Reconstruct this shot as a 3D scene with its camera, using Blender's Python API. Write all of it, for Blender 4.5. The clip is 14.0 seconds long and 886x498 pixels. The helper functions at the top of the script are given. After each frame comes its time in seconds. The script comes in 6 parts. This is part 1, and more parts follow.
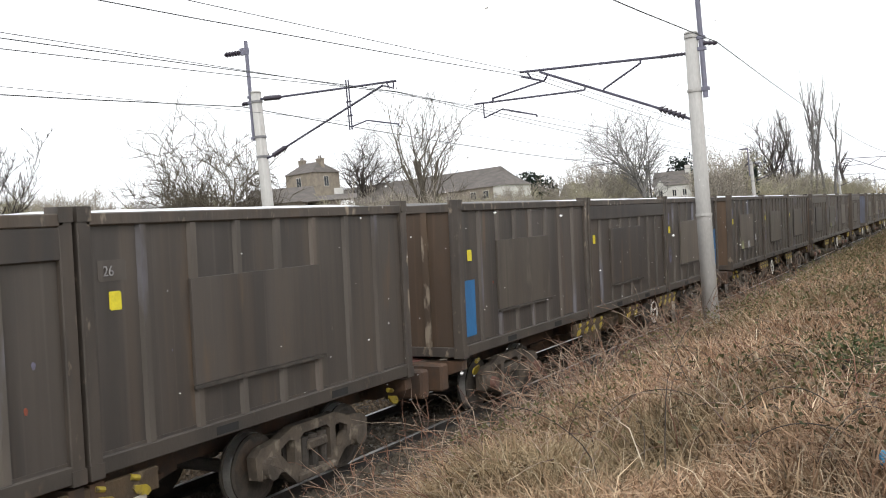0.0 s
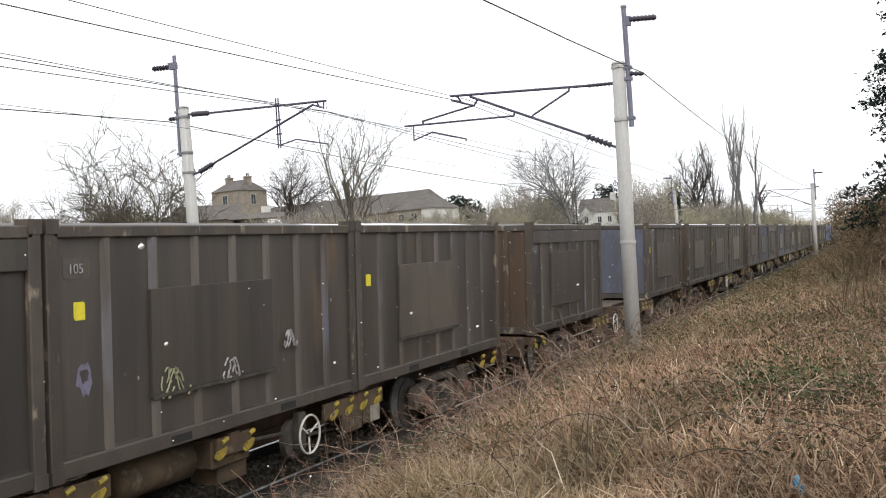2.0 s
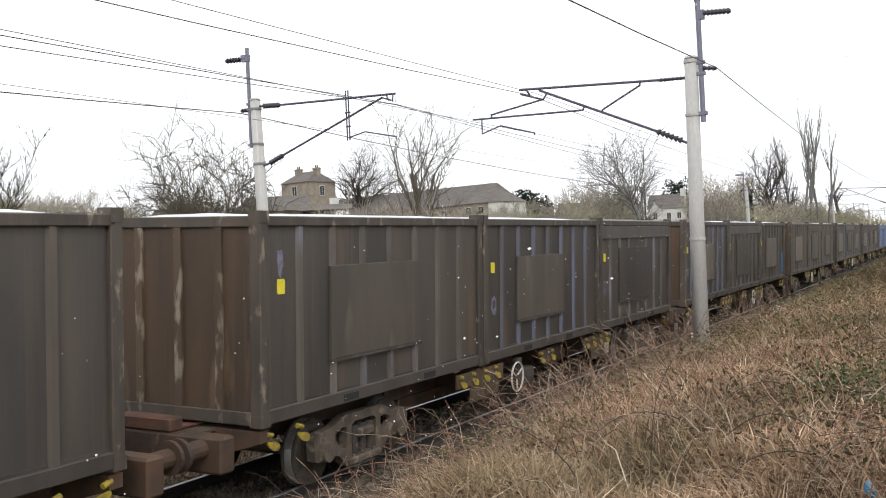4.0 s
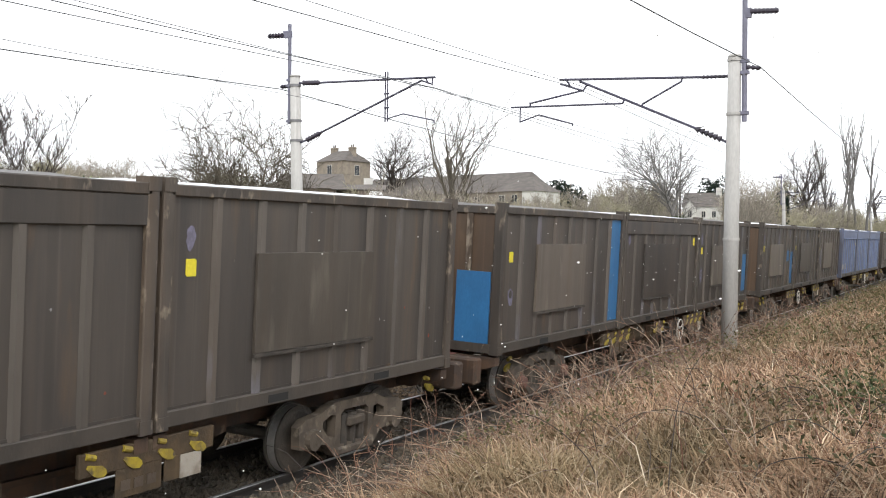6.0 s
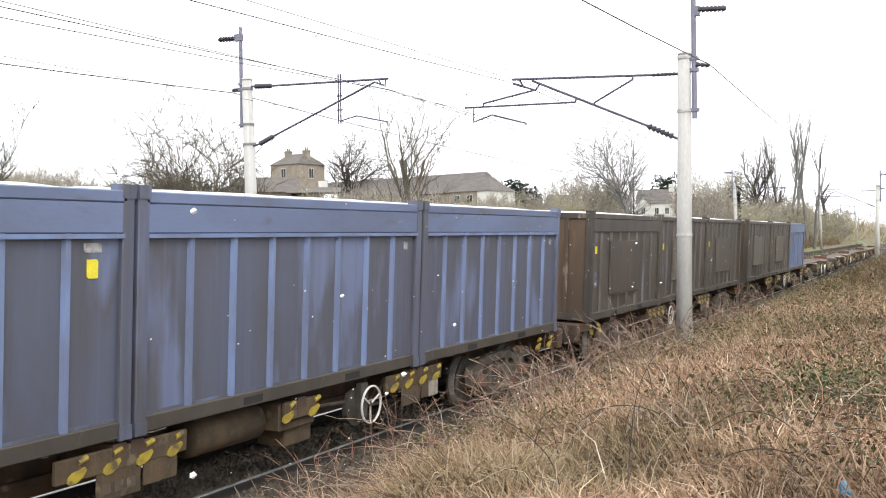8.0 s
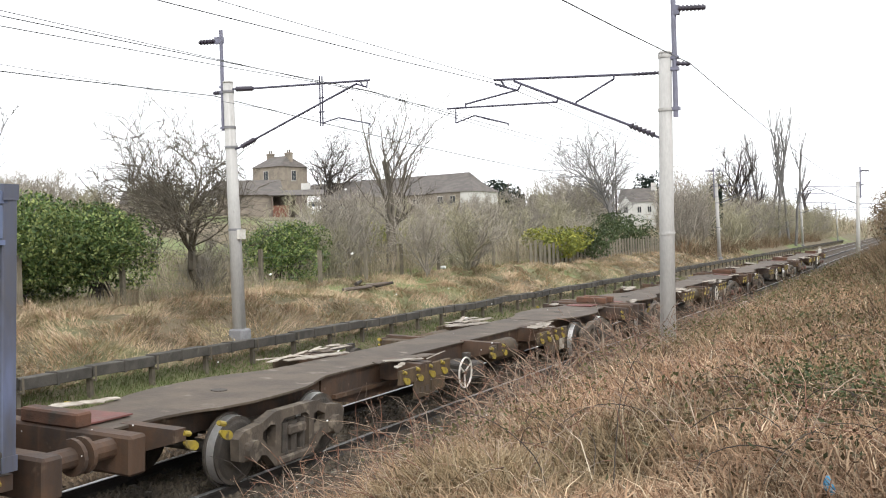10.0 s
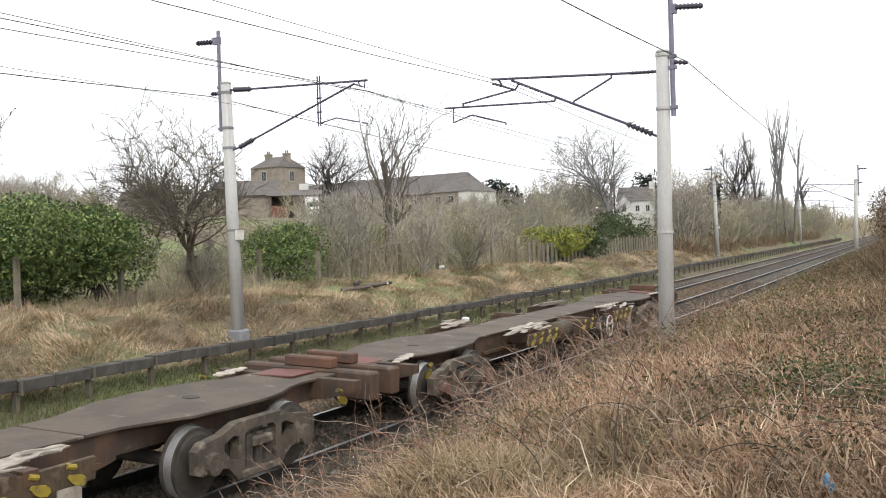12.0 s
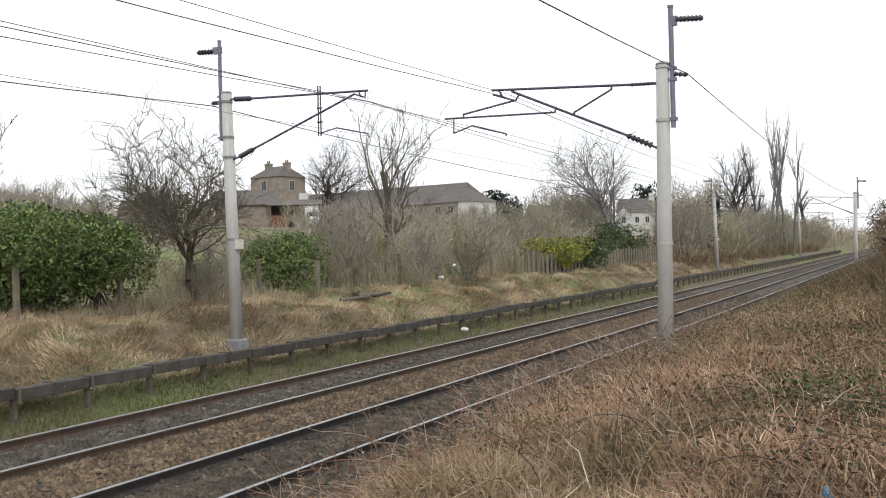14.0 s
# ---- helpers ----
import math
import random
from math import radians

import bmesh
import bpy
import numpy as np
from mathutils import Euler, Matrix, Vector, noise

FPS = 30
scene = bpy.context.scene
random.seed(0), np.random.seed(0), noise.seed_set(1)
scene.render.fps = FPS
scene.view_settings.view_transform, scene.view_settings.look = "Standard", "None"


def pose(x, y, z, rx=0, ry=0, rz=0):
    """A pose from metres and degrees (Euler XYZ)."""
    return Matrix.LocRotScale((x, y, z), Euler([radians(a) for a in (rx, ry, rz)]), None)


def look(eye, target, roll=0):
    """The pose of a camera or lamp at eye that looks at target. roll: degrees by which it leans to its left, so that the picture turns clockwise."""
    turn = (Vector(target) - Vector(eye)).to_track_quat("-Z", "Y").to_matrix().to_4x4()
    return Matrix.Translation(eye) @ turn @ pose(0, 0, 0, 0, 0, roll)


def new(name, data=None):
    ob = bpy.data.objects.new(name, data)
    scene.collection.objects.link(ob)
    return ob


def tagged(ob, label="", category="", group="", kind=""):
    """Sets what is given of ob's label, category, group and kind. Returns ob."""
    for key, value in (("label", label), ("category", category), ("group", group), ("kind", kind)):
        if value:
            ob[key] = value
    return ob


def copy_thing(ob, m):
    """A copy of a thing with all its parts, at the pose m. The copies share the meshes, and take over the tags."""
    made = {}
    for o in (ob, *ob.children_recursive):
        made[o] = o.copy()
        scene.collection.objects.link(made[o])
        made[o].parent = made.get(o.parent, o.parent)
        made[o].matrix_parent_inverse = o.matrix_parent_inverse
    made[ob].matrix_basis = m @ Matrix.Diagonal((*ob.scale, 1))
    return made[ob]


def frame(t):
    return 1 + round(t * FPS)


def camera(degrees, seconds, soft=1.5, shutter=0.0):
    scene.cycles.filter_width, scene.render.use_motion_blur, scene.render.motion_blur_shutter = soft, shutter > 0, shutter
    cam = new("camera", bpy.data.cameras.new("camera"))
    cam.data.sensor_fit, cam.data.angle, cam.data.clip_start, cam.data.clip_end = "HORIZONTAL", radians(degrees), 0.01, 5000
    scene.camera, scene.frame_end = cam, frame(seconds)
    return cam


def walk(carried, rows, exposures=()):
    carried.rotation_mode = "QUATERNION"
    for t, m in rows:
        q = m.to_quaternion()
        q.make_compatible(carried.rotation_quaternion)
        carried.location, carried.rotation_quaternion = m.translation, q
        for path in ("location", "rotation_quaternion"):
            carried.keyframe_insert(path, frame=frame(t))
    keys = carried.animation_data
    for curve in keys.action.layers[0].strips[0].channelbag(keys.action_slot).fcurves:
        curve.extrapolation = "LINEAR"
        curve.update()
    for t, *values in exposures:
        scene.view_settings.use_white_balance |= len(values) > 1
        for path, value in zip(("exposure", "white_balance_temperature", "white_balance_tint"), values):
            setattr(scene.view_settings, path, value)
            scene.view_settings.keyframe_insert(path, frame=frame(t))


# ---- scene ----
# ---- camera: held by hand at one spot on the bank ----
cam = camera(47.04, 14.0, soft=1.05)
EYE = (0.0, 0.0, 2.938)
TURNS = [
    (0.0, 27.682, -0.569, 5.159),
    (0.5, 24.991, -0.075, 4.527),
    (1.0, 24.362, 0.164, 4.402),
    (1.5, 23.481, 0.379, 4.533),
    (2.0, 23.576, 0.341, 3.931),
    (4.5, 28.418, 0.305, 2.190),
    (5.0, 29.057, 0.591, 0.879),
    (5.5, 29.081, 0.050, 0.331),
    (6.0, 29.052, -0.577, -0.210),
    (6.5, 28.583, -0.924, -0.063),
    (7.0, 28.279, -1.040, 0.256),
    (7.5, 27.434, -0.691, 0.682),
    (8.0, 26.591, -0.536, 0.954),
    (10.5, 25.483, -0.479, 1.782),
    (11.0, 25.341, -0.439, 1.997),
    (11.5, 25.534, -0.492, 1.930),
    (12.0, 25.575, -0.522, 1.880),
    (12.5, 25.507, 0.007, 2.288),
    (13.0, 25.297, 0.317, 2.112),
    (13.5, 25.624, 0.049, 1.837),
    (14.0, 25.551, 0.059, 1.581),
]
walk(cam, [(t, pose(*EYE, 90 + pitch, roll, yaw)) for t, yaw, pitch, roll in TURNS],
     exposures=[(0.0, 0.3), (2.0, 0.2), (5.0, 0.3), (6.5, 0.62), (7.2, 0.78), (8.0, 0.82), (10.5, 0.54), (12.0, 0.42), (13.0, 0.18), (14.0, 0.08)])

# ---- light: pale overcast sky ----
world = bpy.data.worlds.new("overcast_sky")
scene.world = world
world.use_nodes = True
wn, wl = world.node_tree.nodes, world.node_tree.links
sky = wn.new("ShaderNodeTexSky")
sky.sky_type = "NISHITA"
sky.sun_disc = False
sky.sun_elevation, sky.sun_rotation = radians(41), radians(139)
sky.air_density, sky.dust_density, sky.ozone_density = 1.0, 4.0, 1.0
pale = wn.new("ShaderNodeHueSaturation")
pale.inputs["Saturation"].default_value = 0.12
even = wn.new("ShaderNodeMix")
even.data_type = "RGBA"
even.inputs[0].default_value = 0.8
even.inputs[7].default_value = (9.5, 9.7, 10.0, 1)
wl.new(sky.outputs[0], pale.inputs["Color"])
wl.new(pale.outputs[0], even.inputs[6])
wl.new(even.outputs[2], wn["Background"].inputs[0])
wn["Background"].inputs[1].default_value = 0.13
sun = new("sun", bpy.data.lights.new("sun", "SUN"))
sun.data.energy, sun.data.angle, sun.data.color = 0.9, radians(20), (1.0, 0.96, 0.9)
sun.matrix_world = look((30, -35, 40), (0, 0, 0))


# ---- materials ----
def mat(name, a, b, rough=0.8, scale=3.0, fine=40.0, bump=0.3, metal=0.0, stretch=(1, 1, 1), random_tint=0.0, island=0.0, c=None, c_at=0.62, c_scale=1.2, dist=0.02, streak=None, streak_at=0.5):
    """Two tones mixed by coarse and fine noise, an optional third tone in patches, relief from the fine noise."""
    m = bpy.data.materials.new(name)
    m.use_nodes = True
    n, l = m.node_tree.nodes, m.node_tree.links
    bsdf = n["Principled BSDF"]
    bsdf.inputs["Roughness"].default_value, bsdf.inputs["Metallic"].default_value = rough, metal
    tc, mp = n.new("ShaderNodeTexCoord"), n.new("ShaderNodeMapping")
    mp.inputs["Scale"].default_value = stretch
    info = n.new("ShaderNodeObjectInfo")
    l.new(tc.outputs["Object"], mp.inputs["Vector"])
    shift = n.new("ShaderNodeVectorMath")
    shift.operation = "ADD"
    spread = n.new("ShaderNodeMath")
    spread.operation = "MULTIPLY"
    spread.inputs[1].default_value = 37.0
    l.new(info.outputs["Random"], spread.inputs[0])
    l.new(mp.outputs[0], shift.inputs[0])
    l.new(spread.outputs[0], shift.inputs[1])

    def tex(s, detail):
        t = n.new("ShaderNodeTexNoise")
        t.inputs["Scale"].default_value, t.inputs["Detail"].default_value = s, detail
        l.new(shift.outputs[0], t.inputs["Vector"])
        return t.outputs["Fac"]

    def blend(f, x, y):
        k = n.new("ShaderNodeMix")
        k.data_type = "RGBA"
        for src, i in ((f, 0), (x, 6), (y, 7)):
            if isinstance(src, (tuple, float)):
                k.inputs[i].default_value = (*src, 1) if isinstance(src, tuple) else src
            else:
                l.new(src, k.inputs[i])
        return k.outputs[2]

    def ramp(f, lo, hi):
        r = n.new("ShaderNodeMapRange")
        r.inputs[1].default_value, r.inputs[2].default_value = lo, hi
        l.new(f, r.inputs[0])
        return r.outputs[0]

    coarse, grain = tex(scale, 6), tex(fine, 4)
    colour = blend(ramp(coarse, 0.41, 0.59), tuple(a), tuple(b))
    dark = blend(ramp(grain, 0.34, 0.66), tuple(v * 0.72 for v in a), tuple(min(1, v * 1.25) for v in b))
    colour = blend(0.4, colour, dark)
    if c is not None:
        colour = blend(ramp(tex(c_scale, 8), c_at, c_at + 0.1), colour, tuple(c))
    if streak is not None:
        run = n.new("ShaderNodeMapping")
        run.inputs["Scale"].default_value = (3.2, 3.2, 0.2)
        l.new(shift.outputs[0], run.inputs["Vector"])
        for tone, at, size in ((streak, streak_at, 1.0), (tuple(v * 0.45 for v in a), 0.55, 2.3), (tuple(min(1, v * 1.6) for v in a), 0.6, 3.7)):
            t = n.new("ShaderNodeTexNoise")
            t.inputs["Scale"].default_value, t.inputs["Detail"].default_value = size, 5
            l.new(run.outputs[0], t.inputs["Vector"])
            soft = n.new("ShaderNodeMath")
            soft.operation = "MULTIPLY"
            soft.inputs[1].default_value = 0.42
            l.new(ramp(t.outputs["Fac"], at, at + 0.2), soft.inputs[0])
            colour = blend(soft.outputs[0], colour, tone)
    if random_tint or island:
        hs = n.new("ShaderNodeHueSaturation")
        r = n.new("ShaderNodeMapRange")
        amount = random_tint or island
        r.inputs[3].default_value, r.inputs[4].default_value = 1 - amount, 1 + amount
        if island:
            l.new(n.new("ShaderNodeNewGeometry").outputs["Random Per Island"], r.inputs[0])
        else:
            l.new(info.outputs["Random"], r.inputs[0])
        l.new(r.outputs[0], hs.inputs["Value"])
        l.new(colour, hs.inputs["Color"])
        colour = hs.outputs[0]
    l.new(colour, bsdf.inputs["Base Color"])
    bp = n.new("ShaderNodeBump")
    bp.inputs["Strength"].default_value, bp.inputs["Distance"].default_value = bump, dist
    l.new(grain, bp.inputs["Height"])
    l.new(bp.outputs[0], bsdf.inputs["Normal"])
    return m


def plain(name, a, rough=0.6, metal=0.0):
    return mat(name, a, tuple(v * 0.82 for v in a), rough, 5.0, 60.0, 0.1, metal)


def blades_mat(name, tones, rough=0.9, patch=None, patch_scale=0.5):
    """Dry stems and leaves, each piece of its own tone."""
    m = bpy.data.materials.new(name)
    m.use_nodes = True
    n, l = m.node_tree.nodes, m.node_tree.links
    geo, rmp = n.new("ShaderNodeNewGeometry"), n.new("ShaderNodeValToRGB")
    rmp.color_ramp.interpolation = "LINEAR"
    for i, tone in enumerate(tones):
        at = i / max(1, len(tones) - 1)
        e = rmp.color_ramp.elements[i] if i < 2 else rmp.color_ramp.elements.new(at)
        e.position, e.color = at, (*tone, 1)
    for i, tone in enumerate(tones):
        rmp.color_ramp.elements[i].color = (*tone, 1)
    l.new(geo.outputs["Random Per Island"], rmp.inputs[0])
    tx = n.new("ShaderNodeTexNoise")
    tx.inputs["Scale"].default_value = 0.5
    l.new(geo.outputs["Position"], tx.inputs["Vector"])
    hs, r = n.new("ShaderNodeHueSaturation"), n.new("ShaderNodeMapRange")
    r.inputs[1].default_value, r.inputs[2].default_value = 0.3, 0.7
    r.inputs[3].default_value, r.inputs[4].default_value = 0.65, 1.3
    l.new(tx.outputs["Fac"], r.inputs[0])
    l.new(r.outputs[0], hs.inputs["Value"])
    tone_out = rmp.outputs[0]
    if patch is not None:
        pt, pr, pm = n.new("ShaderNodeTexNoise"), n.new("ShaderNodeMapRange"), n.new("ShaderNodeMix")
        pm.data_type = "RGBA"
        pt.inputs["Scale"].default_value, pt.inputs["Detail"].default_value = patch_scale, 4
        pr.inputs[1].default_value, pr.inputs[2].default_value, pr.inputs[4].default_value = 0.5, 0.66, 0.5
        pm.inputs[7].default_value = (*patch, 1)
        l.new(geo.outputs["Position"], pt.inputs["Vector"])
        l.new(pt.outputs["Fac"], pr.inputs[0])
        l.new(pr.outputs[0], pm.inputs[0])
        l.new(tone_out, pm.inputs[6])
        tone_out = pm.outputs[2]
    l.new(tone_out, hs.inputs["Color"])
    l.new(hs.outputs[0], n["Principled BSDF"].inputs["Base Color"])
    n["Principled BSDF"].inputs["Roughness"].default_value = rough
    n["Principled BSDF"].inputs["Specular IOR Level"].default_value = 0.15
    return m


STEEL = mat("weathered_brown_paint", (0.084, 0.071, 0.061), (0.041, 0.0365, 0.034), 0.46, 1.3, 22, 0.25, 0.0, (1, 1, 0.16), 0.2, c=(0.112, 0.076, 0.05), c_at=0.62, c_scale=2.2, dist=0.008, streak=(0.108, 0.08, 0.058))
PLATE = mat("repair_plate_paint", (0.128, 0.108, 0.088), (0.08, 0.068, 0.057), 0.5, 1.6, 30, 0.2, 0.0, (1, 1, 0.3), 0.3, c=(0.165, 0.143, 0.117), c_at=0.58, c_scale=2.4, dist=0.006, streak=(0.1, 0.075, 0.054))
# paler than the walls: paints in rib contrast that flat light lacks
RIB = mat("rib_paint", (0.122, 0.105, 0.091), (0.072, 0.062, 0.054), 0.5, 1.8, 26, 0.2, 0.0, (1, 1, 0.3), 0.2, c=(0.15, 0.147, 0.175), c_at=0.58, c_scale=1.5, dist=0.006, streak=(0.105, 0.075, 0.054))
RIB_BLUE = mat("rib_faded_blue", (0.125, 0.138, 0.205), (0.08, 0.074, 0.074), 0.5, 1.4, 26, 0.2, 0.0, (1, 1, 0.35), 0.1, dist=0.006)
RUST = mat("rusty_end_paint", (0.11, 0.068, 0.04), (0.06, 0.042, 0.029), 0.7, 1.6, 24, 0.35, 0.0, (1, 1, 0.25), 0.2, c=(0.16, 0.105, 0.06), c_at=0.6, c_scale=3.0, dist=0.01, streak=(0.07, 0.046, 0.032), streak_at=0.46)
END_RIB = mat("scuffed_end_rib", (0.105, 0.07, 0.044), (0.06, 0.043, 0.031), 0.7, 2.0, 26, 0.35, 0.0, (1, 1, 0.35), 0.15, c=(0.26, 0.215, 0.165), c_at=0.53, c_scale=6.0, dist=0.01)
POST = mat("scuffed_post_paint", (0.086, 0.07, 0.057), (0.047, 0.04, 0.035), 0.6, 2.2, 30, 0.3, 0.0, (1, 1, 0.5), 0.16, c=(0.25, 0.205, 0.155), c_at=0.6, c_scale=7.0, dist=0.01, streak=(0.125, 0.085, 0.053))
SILL = mat("grimy_sill_paint", (0.074, 0.061, 0.05), (0.046, 0.039, 0.033), 0.6, 2.0, 30, 0.3, 0.0, (1, 1, 0.6), 0.12, c=(0.12, 0.09, 0.065), c_at=0.64, c_scale=4.0, dist=0.01)
SPRAY = mat("yellow_green_spray", (0.36, 0.37, 0.2), (0.22, 0.22, 0.15), 0.9, 14, 60, 0.1)
NAVY = mat("grey_blue_paint", (0.098, 0.113, 0.172), (0.074, 0.071, 0.075), 0.5, 1.3, 24, 0.25, 0.0, (1, 1, 0.3), 0.06, c=(0.14, 0.168, 0.275), c_at=0.53, c_scale=1.3, dist=0.008, streak=(0.083, 0.076, 0.078), streak_at=0.46)
NAVY_BAND = mat("faded_blue_band", (0.145, 0.19, 0.325), (0.105, 0.125, 0.195), 0.5, 1.2, 26, 0.2, 0.0, (0.4, 0.4, 1), 0.06, c=(0.1, 0.1, 0.12), c_at=0.6, c_scale=2.2, dist=0.006)
NAVY_RIB = mat("blue_rib_paint", (0.17, 0.235, 0.42), (0.13, 0.155, 0.24), 0.45, 1.6, 24, 0.2, 0.0, (1, 1, 0.5), 0.05, dist=0.006)
BLUE = mat("bright_blue_paint", (0.035, 0.17, 0.38), (0.03, 0.13, 0.29), 0.45, 2.5, 30, 0.15, 0.0, (1, 1, 0.5), 0.08, dist=0.005)
TEAL = mat("faded_teal_paint", (0.05, 0.13, 0.18), (0.04, 0.09, 0.12), 0.55, 4, 30, 0.2)
LID = mat("pale_sheet", (0.8, 0.81, 0.83), (0.66, 0.69, 0.74), 0.6, 0.7, 12, 0.3, random_tint=0.1)
YELLOW = mat("yellow_paint", (0.425, 0.323, 0.0255), (0.23, 0.17, 0.0382), 0.6, 9, 50, 0.2, c=(0.102, 0.0765, 0.0425), c_at=0.56, c_scale=7.0)
TAG = mat("lemon_yellow_tag", (0.78, 0.68, 0.04), (0.68, 0.57, 0.04), 0.5, 8, 50, 0.1)
WHITE = mat("chipped_white_paint", (0.68, 0.66, 0.62), (0.5, 0.47, 0.42), 0.6, 7, 50, 0.2)
CHALK = mat("chalk_marks", (0.46, 0.45, 0.44), (0.2, 0.19, 0.2), 0.9, 14, 60, 0.1)
LILAC = mat("lilac_scrawl", (0.2, 0.19, 0.27), (0.13, 0.12, 0.16), 0.8, 14, 60, 0.1)
FRAME = mat("grimy_rust_frame", (0.1, 0.055, 0.031), (0.042, 0.03, 0.024), 0.75, 2.2, 20, 0.4, 0.0, (1, 1, 1), 0.1, c=(0.17, 0.125, 0.085), c_at=0.63, c_scale=4.0, dist=0.012, streak=(0.12, 0.062, 0.034))
GRIME = mat("brake_dust_black", (0.075, 0.062, 0.05), (0.032, 0.028, 0.024), 0.75, 5, 30, 0.5, 0.0, (1, 1, 1), 0.12, c=(0.12, 0.08, 0.055), c_at=0.64)
DECK = mat("worn_deck_plate", (0.116, 0.088, 0.0632), (0.06, 0.044, 0.032), 0.75, 1.6, 18, 0.4, 0.0, (1, 1, 1), 0.08, c=(0.192, 0.16, 0.128), c_at=0.62, c_scale=2.5)
CAST = mat("dusty_cast_bogie", (0.122, 0.0963, 0.072), (0.0558, 0.045, 0.036), 0.8, 4, 30, 0.5, 0.0, (1, 1, 1), 0.15, c=(0.189, 0.158, 0.122), c_at=0.58, c_scale=5.0)
HUNG = mat("rusty_tan_panel", (0.107, 0.071, 0.037), (0.0533, 0.037, 0.0229), 0.8, 4, 30, 0.4, 0.0, (1, 1, 1), 0.15, c=(0.148, 0.115, 0.0703), c_at=0.6, c_scale=4.0, streak=(0.0444, 0.0311, 0.0222))
SHARD = mat("pale_splintered_board", (0.46, 0.42, 0.36), (0.24, 0.2, 0.16), 0.9, 6, 40, 0.4, 0.0, (1, 1, 1), 0.25)
CHIP = mat("orange_red_chip", (0.3, 0.075, 0.04), (0.2, 0.06, 0.04), 0.7, 8, 40, 0.2)
END_RUST = mat("red_rust_box", (0.15, 0.07, 0.04), (0.085, 0.045, 0.03), 0.8, 4, 30, 0.4, 0.0, (1, 1, 1), 0.1, c=(0.06, 0.045, 0.035), c_at=0.58, c_scale=4.0)
REDPLATE = mat("faded_red_plate", (0.19, 0.06, 0.05), (0.13, 0.055, 0.045), 0.7, 4, 40, 0.3, 0.0, (1, 1, 1), 0.1, c=(0.16, 0.1, 0.07), c_at=0.6, c_scale=3.0)
TREAD = mat("polished_tread", (0.74, 0.73, 0.72), (0.6, 0.59, 0.58), 0.42, 6, 30, 0.05, 0.85)
RAIL_TOP = mat("polished_rail_head", (0.46, 0.46, 0.46), (0.34, 0.33, 0.33), 0.38, 3, 40, 0.05, 0.9)
RAIL_BLACK = mat("grease_black_rail", (0.034, 0.029, 0.026), (0.02, 0.018, 0.017), 0.7, 6, 40, 0.3)
RAIL = mat("rusted_rail", (0.1, 0.064, 0.042), (0.055, 0.038, 0.028), 0.85, 6, 40, 0.3)
SLEEPER = mat("weathered_concrete_sleeper", (0.16, 0.145, 0.12), (0.1, 0.09, 0.075), 0.9, 4, 40, 0.4, random_tint=0.15)
STONE_WARM = mat("brown_ballast_stone", (0.2, 0.145, 0.0918), (0.0978, 0.068, 0.0442), 0.95, 2.5, 30, 0.6, island=0.5)
STONE_GREY = mat("grey_ballast_stone", (0.115, 0.1, 0.0816), (0.0561, 0.0493, 0.0408), 0.95, 2.5, 30, 0.6, island=0.5)
STONE = mat("ballast_stone", (0.115, 0.095, 0.0707), (0.0506, 0.042, 0.0322), 0.95, 2.5, 30, 0.6, island=0.4)
BED = mat("ballast_bed", (0.08, 0.0576, 0.0376), (0.036, 0.0272, 0.02), 0.95, 0.5, 14, 1.0, c=(0.064, 0.0528, 0.0416), c_at=0.56, c_scale=8, dist=0.06)
MAST = mat("mast_grey_paint", (0.5, 0.49, 0.47), (0.4, 0.39, 0.375), 0.6, 1.5, 30, 0.15, stretch=(1, 1, 0.3), c=(0.3, 0.28, 0.25), c_at=0.64, c_scale=2.5, streak=(0.33, 0.3, 0.28))
TUBE = mat("dark_purple_grey_steel", (0.075, 0.07, 0.11), (0.05, 0.048, 0.075), 0.5, 5, 40, 0.15)
EXT = mat("mast_extension_grey", (0.2, 0.2, 0.27), (0.15, 0.15, 0.2), 0.5, 5, 40, 0.15)
INSUL = mat("dark_glazed_insulator", (0.05, 0.04, 0.06), (0.035, 0.03, 0.045), 0.3, 5, 40, 0.1)
WIRE = mat("oxidised_wire", (0.08, 0.085, 0.09), (0.06, 0.065, 0.07), 0.6, 5, 40, 0.1)
TROUGH = mat("dark_concrete_trough", (0.0837, 0.0756, 0.0645), (0.0409, 0.0372, 0.0322), 0.85, 3, 30, 0.5, random_tint=0.25, c=(0.124, 0.118, 0.0992), c_at=0.64, c_scale=5)
TROUGH_POST = mat("concrete_post", (0.14, 0.119, 0.0875), (0.0805, 0.07, 0.0525), 0.9, 5, 30, 0.4, random_tint=0.15)
BASE = mat("mast_footing", (0.26, 0.26, 0.27), (0.19, 0.19, 0.2), 0.9, 5, 30, 0.4)
BARK = mat("grey_brown_bark", (0.19, 0.165, 0.13), (0.125, 0.108, 0.088), 0.95, 3, 30, 0.6, stretch=(1, 1, 0.3), random_tint=0.2)
BARK_THORN = mat("thorn_bark", (0.14, 0.122, 0.09), (0.085, 0.073, 0.056), 0.95, 3, 30, 0.6, stretch=(1, 1, 0.3))
BARK_DARK = mat("dark_wet_bark", (0.072, 0.059, 0.05), (0.046, 0.038, 0.034), 0.95, 3, 30, 0.6, stretch=(1, 1, 0.3))
# both thicket shrub barks are paled, putting distance haze into the colour
BARK_OLIVE = mat("hazed_olive_bark", (0.36, 0.335, 0.23), (0.26, 0.24, 0.17), 0.95, 3, 30, 0.6, stretch=(1, 1, 0.3), random_tint=0.25)
